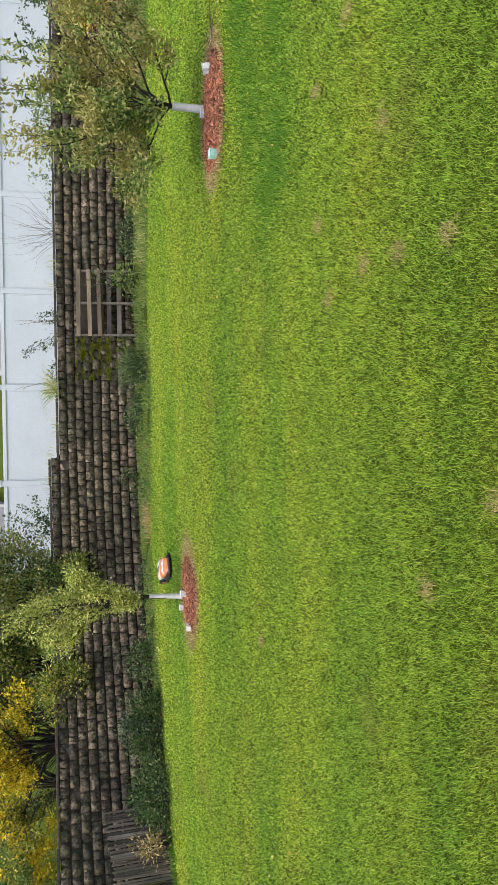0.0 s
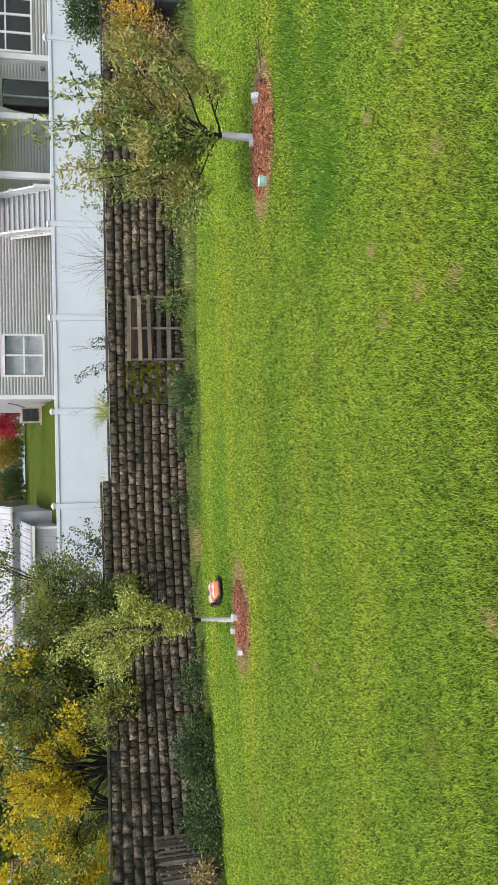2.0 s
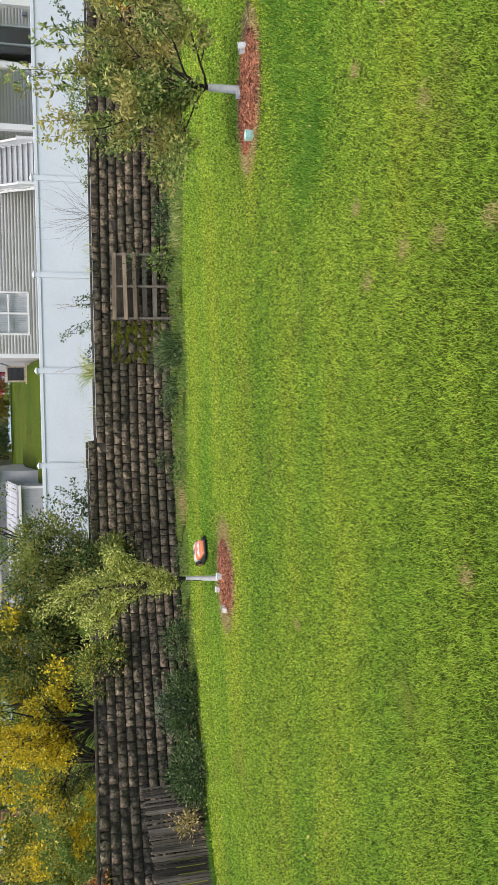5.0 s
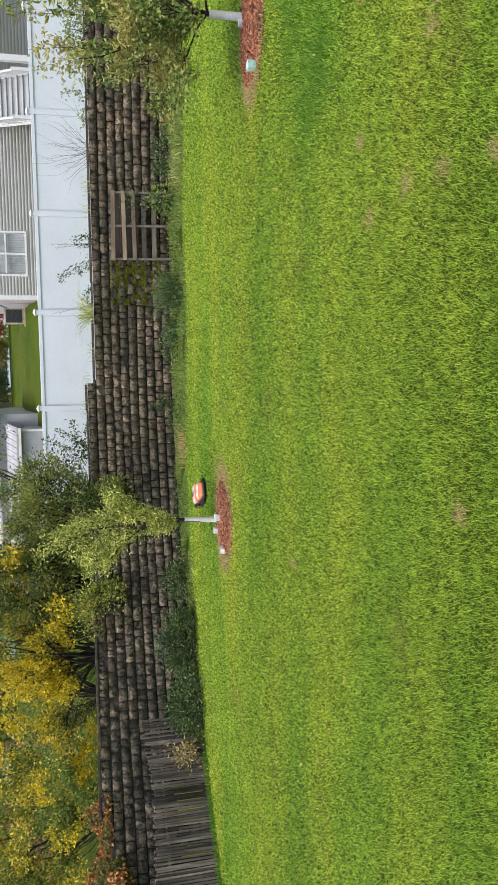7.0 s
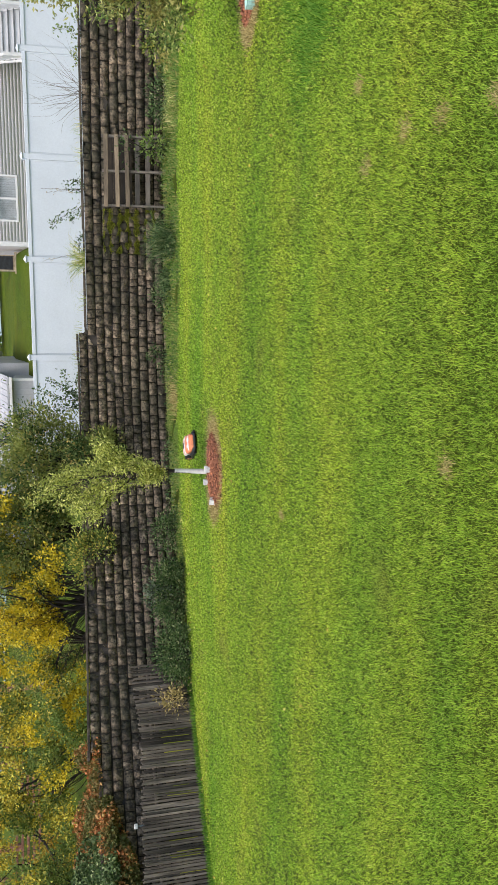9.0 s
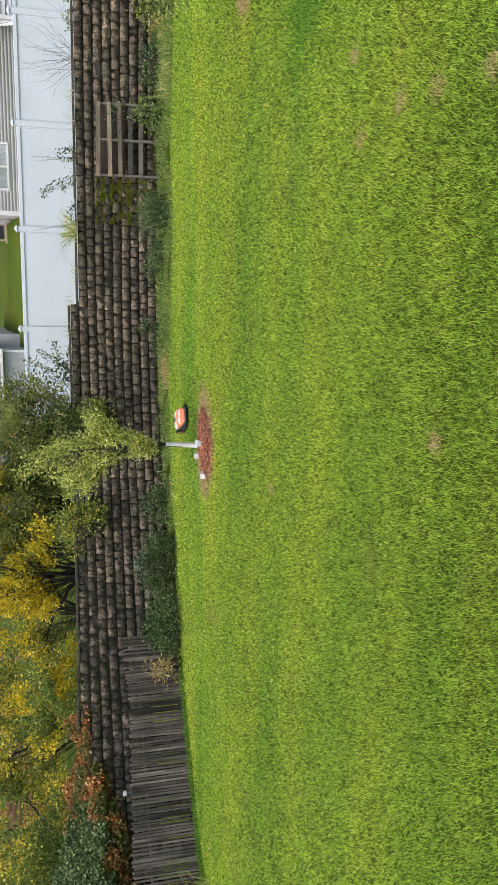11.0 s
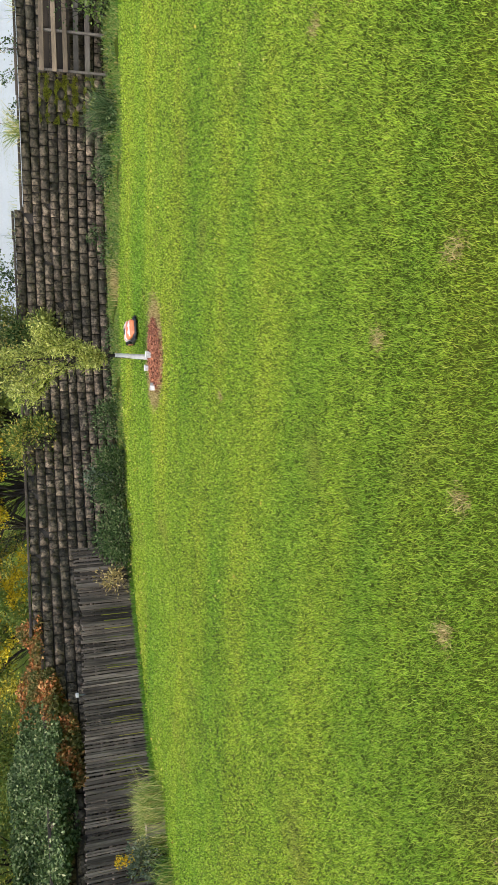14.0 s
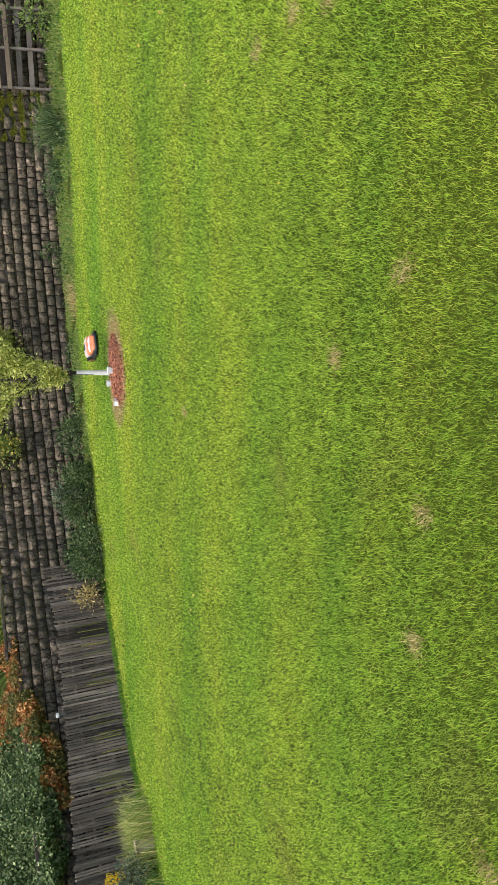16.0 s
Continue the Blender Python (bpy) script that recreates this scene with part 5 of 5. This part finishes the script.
def sash_window(parent, x0, x1, z0, z1, y, cols, rows, blind):
    w = empty("window")
    w.parent = parent
    f = 0.07
    for a, b, c, d in ((x0 - f, x0, z0 - f, z1 + f), (x1, x1 + f, z0 - f, z1 + f), (x0, x1, z0 - f, z0), (x0, x1, z1, z1 + f)):
        boxed("frame", (a, b, y - 0.045, y + 0.06, c, d), TRIM, w, 0.004)
    for k in range(1, cols):
        x = x0 + (x1 - x0) * k / cols
        boxed("mullion", (x - 0.035, x + 0.035, y - 0.02, y + 0.05, z0, z1), TRIM, w, 0.004)
    for k in range(1, rows):
        z = z0 + (z1 - z0) * k / rows
        for c in range(cols):
            a, b = x0 + (x1 - x0) * c / cols + 0.036, x0 + (x1 - x0) * (c + 1) / cols - 0.036
            boxed("sash_rail", (a, b, y - 0.015, y + 0.045, z - 0.025, z + 0.025), TRIM, w, 0.003)
    for c in range(cols):
        for r in range(rows):
            a, b = x0 + (x1 - x0) * c / cols, x0 + (x1 - x0) * (c + 1) / cols
            lo, hi = z0 + (z1 - z0) * r / rows, z0 + (z1 - z0) * (r + 1) / rows
            p = boxed("pane", (a + 0.01, b - 0.01, y + 0.015, y + 0.021, lo + 0.005, hi - 0.005), GLASS, w, 0)
            p.visible_shadow = False
            if blind:
                bm = bmesh.new()
                n = 9
                for k in range(n):
                    u0, u1 = a + (b - a) * k / n, a + (b - a) * (k + 1) / n
                    q = [bm.verts.new(v) for v in ((u0, y + 0.09, lo), (u1, y + 0.12, lo), (u1, y + 0.12, hi), (u0, y + 0.09, hi))]
                    bm.faces.new(q)
                part("blind", bm, BLIND, w)
    return w


def house():
    ob = empty("house", (0, 28, 0), 0, "cream-sided two-storey house with a white porch and outdoor stairs", "house")
    lo, hi = 2.2, 9.4
    hole_l = (3.08, 4.54, 3.84, 5.2)
    hole_r = (15.25, 17.3, 4.08, 5.9)
    hole_d = (12.83, 14.22, 2.5, 5.2)
    wall_sheet("wall", 2.2, 24.0, 0.0, 0.2, lo, hi, ob, [hole_l, hole_r, hole_d])
    lap_siding("siding", 2.33, 24.0, lo, hi, 0.0, ob, holes=[hole_l, hole_r, hole_d])
    boxed("wall", (2.2, 2.4, 0.2, 9.0, lo, hi), SIDING, ob, 0)
    boxed("wall", (23.8, 24.0, 0.2, 9.0, lo, hi), SIDING, ob, 0)
    boxed("wall", (2.4, 23.8, 8.8, 9.0, lo, hi), SIDING, ob, 0)
    # added backing behind the openings, coloured as unlit room depth
    boxed("room_dark_backing", (2.4, 23.8, 3.2, 3.3, lo, hi), INSIDE, ob, 0)
    boxed("corner_board", (2.17, 2.33, -0.03, 0.12, lo, hi), TRIM, ob, 0.006)
    boxed("porch_roof", (9.3, 14.4, -2.4, -0.03, 5.55, 5.85), TRIM, ob, 0.01)
    boxed("porch_floor", (9.6, 14.2, -2.1, -0.03, 2.3, 2.5), TRIM, ob, 0.004)
    for x in (9.83, 11.88, 13.98):
        boxed("porch_post", (x - 0.1, x + 0.1, -2.0, -1.8, 2.501, 5.549), TRIM, ob, 0.012)
    bm = bmesh.new()
    box(bm, 1.7, 24.5, -0.6, 9.6, hi, hi + 0.15)
    part("eaves", bm, TRIM, ob)
    bm = bmesh.new()
    q = [bm.verts.new(v) for v in ((1.7, -0.6, hi + 0.154), (24.5, -0.6, hi + 0.154), (24.5, 4.5, hi + 2.6), (1.7, 4.5, hi + 2.6), (1.7, 9.6, hi + 0.154), (24.5, 9.6, hi + 0.154))]
    for f in ((0, 1, 2, 3), (3, 2, 5, 4), (0, 3, 4), (1, 5, 2), (0, 4, 5, 1)):
        bm.faces.new([q[k] for k in f])
    part("roof", bm, ROOF, ob)
    sash_window(ob, *hole_l, 0.0, 2, 2, True)
    sash_window(ob, *hole_r, 0.0, 3, 2, False)
    door = empty("sliding_door")
    door.parent = ob
    for a, b, c, d in ((12.83, 12.9, 2.5, 5.2), (14.15, 14.22, 2.5, 5.2), (13.5, 13.56, 2.5, 5.12), (12.9, 14.15, 5.13, 5.2)):
        boxed("frame", (a, b, -0.03, 0.08, c, d), TRIM, door, 0.004)
    for a, b in ((12.905, 13.495), (13.565, 14.145)):
        p = boxed("pane", (a, b, 0.03, 0.04, 2.5, 5.12), GLASS, door, 0)
        p.visible_shadow = False
    boxed("porch_lamp", (14.55, 14.67, -0.12, -0.021, 3.58, 3.75), METALGREY, ob, 0.02, "small grey wall lantern")
    rng = np.random.default_rng(150)
    for x0, x1 in ((13.88, 13.35), (11.98, 12.5)):
        V, T, n, m = [], [], 24, 10
        for j in range(m):
            f = j / (m - 1)
            z = 4.05 + 1.5 * (1 - f)
            wide = (x1 - x0) * (1 - f) ** 1.6 + math.copysign(0.07, x1 - x0)
            for i in range(n):
                u = i / (n - 1)
                V.append((x0 + wide * u, -1.9 + 0.05 * math.sin(u * 34) * (1 - 0.6 * f), z + 0.25 * u * (1 - f)))
        for j in range(m - 1):
            for i in range(n - 1):
                a = j * n + i
                T += [(a, a + 1, a + n + 1), (a, a + n + 1, a + n)]
        fast_mesh("porch_curtain", V, T, CLOTH, ob, "sheer curtain tied back at the post")
    return ob


house()


def stairs():
    ob = empty("outdoor_stairs", (0, 25.2, 0), 0, "white outdoor staircase with railings up to the porch", "stairs")
    n = 14
    run, rise, z0 = 0.25, 0.2, 2.75
    for k in range(n):
        x0, x1, y, z = 7.75 + 0.045 * k, 9.15 + 0.045 * k, run * k, z0 + rise * k
        boxed("riser", (x0, x1, y, y + 0.02, z, z + rise - 0.036), TRIM, ob, 0.002)
        boxed("tread", (x0 - 0.02, x1 + 0.02, y - 0.035, y + run, z + rise - 0.035, z + rise), METALGREY, ob, 0.004)
    for side in (0, 1):
        pts = []
        for k in (0, n - 1):
            x = (7.72 if side == 0 else 9.18) + 0.045 * k
            pts.append(Vector((x, run * k, z0 + rise * k)))
        a, b = pts
        for f in (0.0, 0.36, 0.72, 1.0):
            p = a.lerp(b, f)
            boxed("newel_post", (p.x - 0.05, p.x + 0.05, p.y - 0.05, p.y + 0.05, p.z - 0.3, p.z + 1.08), TRIM, ob, 0.006)
        for up in (0.95, 0.16):
            store = [[], []]
            tube(store, [a + Vector((0, 0, up)), a.lerp(b, 0.5) + Vector((0, 0, up)), b + Vector((0, 0, up))], [0.045] * 3, 4)
            tubes("handrail" if up > 0.5 else "lower_rail", store, TRIM, ob)
        for k in range(30):
            p = a.lerp(b, (k + 0.5) / 30)
            boxed("baluster", (p.x - 0.018, p.x + 0.018, p.y - 0.018, p.y + 0.018, p.z + 0.2, p.z + 0.92), TRIM, ob, 0)
        store = [[], []]
        tube(store, [a + Vector((0, 0, -0.12)), b + Vector((0, 0, -0.12))], [0.11] * 2, 4)
        tubes("stringer", store, TRIM, ob)
    boxed("landing", (7.6, 10.3, run * n + 0.01, 2.78, z0 + rise * n - 0.12, z0 + rise * n), TRIM, ob, 0.01)
    for x in (7.75, 9.6):
        boxed("support_post", (x - 0.06, x + 0.06, run * n - 0.7, run * n - 0.58, 2.0, z0 + rise * n - 0.6), TRIM, ob, 0.01)
    return ob


stairs()


def condenser():
    ob = empty("air_conditioner", (1.68, 30, 4.1), 0, "grey outdoor air-conditioning unit beside the house", "air conditioner")
    boxed("pad", (-0.4, 0.4, -0.4, 0.4, -0.25, 0.02), STONE, ob, 0.01)
    boxed("casing", (-0.3, 0.3, -0.28, 0.28, 0.021, 0.78), STONE, ob, 0.02)
    boxed("grille", (-0.25, 0.25, -0.295, -0.281, 0.09, 0.7), BLACK, ob, 0.004, "black front grille")
    for k in range(12):
        z = 0.12 + 0.045 * k
        boxed("louvre", (-0.25, 0.25, -0.303, -0.296, z, z + 0.008), BIN, ob, 0)
    store = [[], []]
    tube(store, [(0.25, 0.1, 0.5), (0.42, 0.1, 0.9), (0.5, 0.1, 1.3)], [0.03] * 3, 8)
    tubes("pipe", store, METALGREY, ob)


condenser()


def shed():
    """Two tiers: a ribbed lower wall and lean-to roof, and a larger ribbed roof stepping up behind."""
    ob = empty("shed", (-2.45, 26, 2.6), 0, "white ribbed metal outbuilding with two stepped roofs", "shed")
    boxed("wall", (-6.0, 0.0, 0.0, 1.9, -0.6, 1.5), SHEDMAT, ob, 0.0)
    boxed("wall", (-6.0, 0.45, 1.91, 6.0, -0.6, 2.45), SHEDMAT, ob, 0.0)
    for k in range(30):
        x = -5.95 + k * 0.2
        boxed("rib", (x, x + 0.045, -0.022, -0.001, -0.6, 1.46), SHEDMAT, ob, 0.003)
    boxed("gutter", (-6.1, 0.1, -0.16, -0.05, 1.44, 1.53), TRIM, ob, 0.01)
    boxed("corner_board", (-0.03, 0.05, -0.03, 0.09, -0.6, 1.46), TRIM, ob, 0.004)
    for x0, x1, y0, y1, z0, z1 in ((-6.1, 0.12, -0.15, 1.9, 1.54, 2.12), (-6.2, 0.65, 1.7, 4.0, 2.4, 3.75), (-6.2, 0.65, 6.3, 4.0, 2.4, 3.75)):
        bm = bmesh.new()
        f = bm.faces.new([bm.verts.new(v) for v in ((x0, y0, z0), (x1, y0, z0), (x1, y1, z1), (x0, y1, z1))])
        got = bmesh.ops.extrude_face_region(bm, geom=[f])["geom"]
        bmesh.ops.translate(bm, vec=(0, 0, 0.06), verts=[g for g in got if isinstance(g, bmesh.types.BMVert)])
        roof = part("roof", bm, SHEDMAT, ob, "white ribbed metal roof")
        if y1 > y0:
            for k in range(int((x1 - x0) / 0.22)):
                x = x1 - 0.06 - k * 0.22
                store = [[], []]
                tube(store, [(x, y0, z0 + 0.07), (x, y1, z1 + 0.07)], [0.022] * 2, 4)
                tubes("rib", store, SHEDMAT, roof)
    bm = bmesh.new()
    f = bm.faces.new([bm.verts.new(v) for v in ((0.44, 1.92, 2.45), (0.44, 6.0, 2.45), (0.44, 4.0, 3.7))])
    got = bmesh.ops.extrude_face_region(bm, geom=[f])["geom"]
    bmesh.ops.translate(bm, vec=(-0.1, 0, 0), verts=[g for g in got if isinstance(g, bmesh.types.BMVert)])
    part("gable", bm, SHEDMAT, ob)


shed()


def pergola():
    ob = empty("pergola", (-15.2, 21.0, 2.75), 18, "red-stained timber pergola with slatted roof on the hillside", "pergola")
    for x in (-1.6, 1.6):
        for y in (-1.2, 1.2):
            boxed("post", (x - 0.09, x + 0.09, y - 0.09, y + 0.09, -1.2, 2.4), REDWOOD, ob, 0.01)
    for y in (-1.2, 1.2):
        boxed("beam", (-2.0, 2.0, y - 0.06, y + 0.06, 2.401, 2.62), REDWOOD, ob, 0.01)
    for k in range(12):
        x = -1.9 + k * 0.345
        boxed("rafter", (x - 0.03, x + 0.03, -1.6, 1.6, 2.621, 2.75), REDWOOD, ob, 0.006)
    for k in range(7):
        z = 0.1 + k * 0.16
        boxed("rail", (-1.5, 1.5, -1.24, -1.19, z, z + 0.07), REDWOOD, ob, 0.004)
    boxed("deck", (-1.9, 1.9, -1.5, 1.5, -0.35, -0.2), REDWOOD, ob, 0.01)


pergola()


def timber_post():
    ob = empty("garden_post", (-11.2, 21.0, 2.2), 8, "red-stained timber post on the hillside", "post")
    boxed("shaft", (-0.09, 0.09, -0.09, 0.09, 0, 2.1), REDWOOD, ob, 0.01)
    boxed("cap", (-0.12, 0.12, -0.12, 0.12, 2.101, 2.16), REDWOOD, ob, 0.01)


timber_post()
shrub("crimson_maple", (2.75, 46, 8.0), (1.5, 1.2, 1.3), 9000, 0.13, REDLEAF, 160, "bright crimson autumn maple on the hillside", "tree", 70, 0.25, floor=6.3)
shrub("amber_bush", (0.9, 47, 7.9), (1.3, 1.0, 1.2), 6500, 0.14, AMBERLEAF, 161, "amber and yellow autumn bush on the hillside", "shrub", 60, 0.25, floor=6.7)
shrub("amber_bush", (-0.9, 48.5, 8.1), (1.6, 1.0, 1.4), 6500, 0.14, OLIVELEAF, 162, "yellow-green autumn bush on the hillside", "shrub", 60, 0.25, floor=6.9)
shrub("round_shrub", (-1.45, 45.5, 7.15), (0.85, 0.7, 0.75), 5200, 0.09, GARDENLEAF, 163, "clipped round green shrub on the hillside", "shrub", 70, 0.14, floor=6.5)
shrub("rust_bush", (-2.6, 47.5, 7.9), (1.4, 0.9, 1.2), 5000, 0.12, RUSTLEAF, 164, "rust-red bush on the hillside", "shrub", 60, 0.2, floor=6.8)


def far_woods():
    rng = np.random.default_rng(170)
    n, c = 60000, 260
    x = np.concatenate([rng.uniform(-60, -3, c // 2), rng.uniform(-60, 40, c - c // 2)])
    y = np.where(np.arange(c) < c // 2, rng.uniform(38, 60, c), rng.uniform(52, 70, c))
    z = 7.5 + rng.uniform(0, 7, c)
    k = rng.integers(0, c, n)
    P = np.stack([x, y, z], 1)[k] + rng.normal(0, 0.9, (n, 3))
    P = P[P[:, 2] > 6]
    ob = leaf_mesh("far_woods", P, rng.normal(0, 1, P.shape), 0.5, 0.35, OLIVELEAF, rng)
    tagged(ob, "mixed green and gold woods beyond the gardens", "woods", kind="stuff")


far_woods()


def fallen_leaves():
    rng = np.random.default_rng(180)
    n = 190
    x = np.concatenate([rng.uniform(-8, -2.5, 110), rng.uniform(-5, 6, n - 110)])
    y = np.concatenate([lawn_edge(x[:110]) - np.abs(rng.normal(0.1, 1.0, 110)), rng.uniform(3, 12.5, n - 110)])
    P = np.stack([x, y, np.full(n, 0.035)], 1)
    D = rng.normal(0, 1, (n, 3)) * [1, 1, 0.15]
    ob = leaf_mesh("fallen_leaves", P, D, 0.034, 0.024, FALLEN, rng)
    tagged(ob, "scattered yellow fallen leaves on the lawn", "leaves", kind="stuff")


fallen_leaves()


def lawn_spots():
    """Straw-coloured worn spots and lusher dark tufts in the lawn."""
    rng = np.random.default_rng(190)
    spots = ((0.81, 3.44, 0.05), (0.74, 3.95, 0.05), (1.45, 3.2, 0.06), (-0.73, 2.82, 0.04), (-1.18, 2.02, 0.04), (-1.7, 5.5, 0.03), (0.75, 2.6, 0.05), (-0.3, 2.3, 0.05), (1.19, 4.1, 0.04), (2.0, 4.1, 0.04), (2.2, 3.62, 0.05), (0.79, 3.07, 0.05), (-1.74, 1.99, 0.04), (-2.32, 1.42, 0.05))
    P = np.concatenate([np.stack([rng.normal(x, q * 0.6, 110), rng.normal(y, q * 0.8, 110), np.full(110, 0.012)], 1) for x, y, q in spots])
    tagged(blade_mesh("worn_lawn_spots", P, 0.03, 0.0035, 1.5, DRYGRASS, rng), "small straw-coloured worn spots in the lawn", "grass", kind="stuff")
    tufts = ((2.15, 4.9, 0.14), (1.75, 5.25, 0.12), (2.4, 5.5, 0.14), (1.9, 4.95, 0.07), (2.8, 5.6, 0.16), (3.3, 5.95, 0.16), (2.9, 4.9, 0.12), (3.6, 6.1, 0.14))
    P = np.concatenate([np.stack([rng.normal(x, q * 2.2, 900), rng.normal(y, q * 1.5, 900), np.zeros(900)], 1) for x, y, q in tufts])
    tagged(blade_mesh("lush_lawn_tufts", P, 0.05, 0.006, 0.9, LUSH, rng), "lusher dark green tufts in the lawn", "grass", kind="stuff")


lawn_spots()
tuft("straw_weed_clump", (-1.55, 12.75, 0), 260, 0.16, 0.008, 0.9, 0.16, DRYGRASS, 191, "rusty dry weed clump at the wall foot", "weeds")
tuft("straw_weed_clump", (3.3, 12.85, 0), 260, 0.2, 0.008, 0.9, 0.2, BLOND, 192, "yellowing dry weeds beside the pallet", "weeds")
tuft("spiky_grass_clump", (0.5, 13.4, 0), 220, 0.3, 0.009, 1.0, 0.1, SPIKY, 193, "small blue-green grass clump at the wall foot", "ornamental grass")
shrub("wall_foot_weed", (3.6, 13.5, 0.2), (0.4, 0.25, 0.22), 700, 0.06, GARDENLEAF, 194, "green leafy weed beside the pallet", "weed", 20, 0.07)
shrub("wall_foot_weed", (0.2, 13.75, 0.12), (0.25, 0.15, 0.16), 260, 0.06, GARDENLEAF, 195, "small green leafy weed at the wall foot", "weed", 12, 0.05)
shrub("wall_foot_weed", (-0.9, 13.85, 0.2), (0.2, 0.1, 0.2), 220, 0.05, GARDENLEAF, 196, "small creeper on the lowest wall blocks", "weed", 12, 0.05)
shrub("wall_foot_weed", (4.7, 13.4, 0.25), (0.5, 0.3, 0.25), 900, 0.06, OLIVELEAF, 197, "yellow-green leafy weed at the wall foot", "weed", 24, 0.08)

# ---- the wall's nearest blocks ----
for wide, pick, m in NEAR_BLOCKS:
    ob = new("block", BLOCK_MESHES[wide][pick])
    ob.parent = WALL_OB
    ob.matrix_basis = m
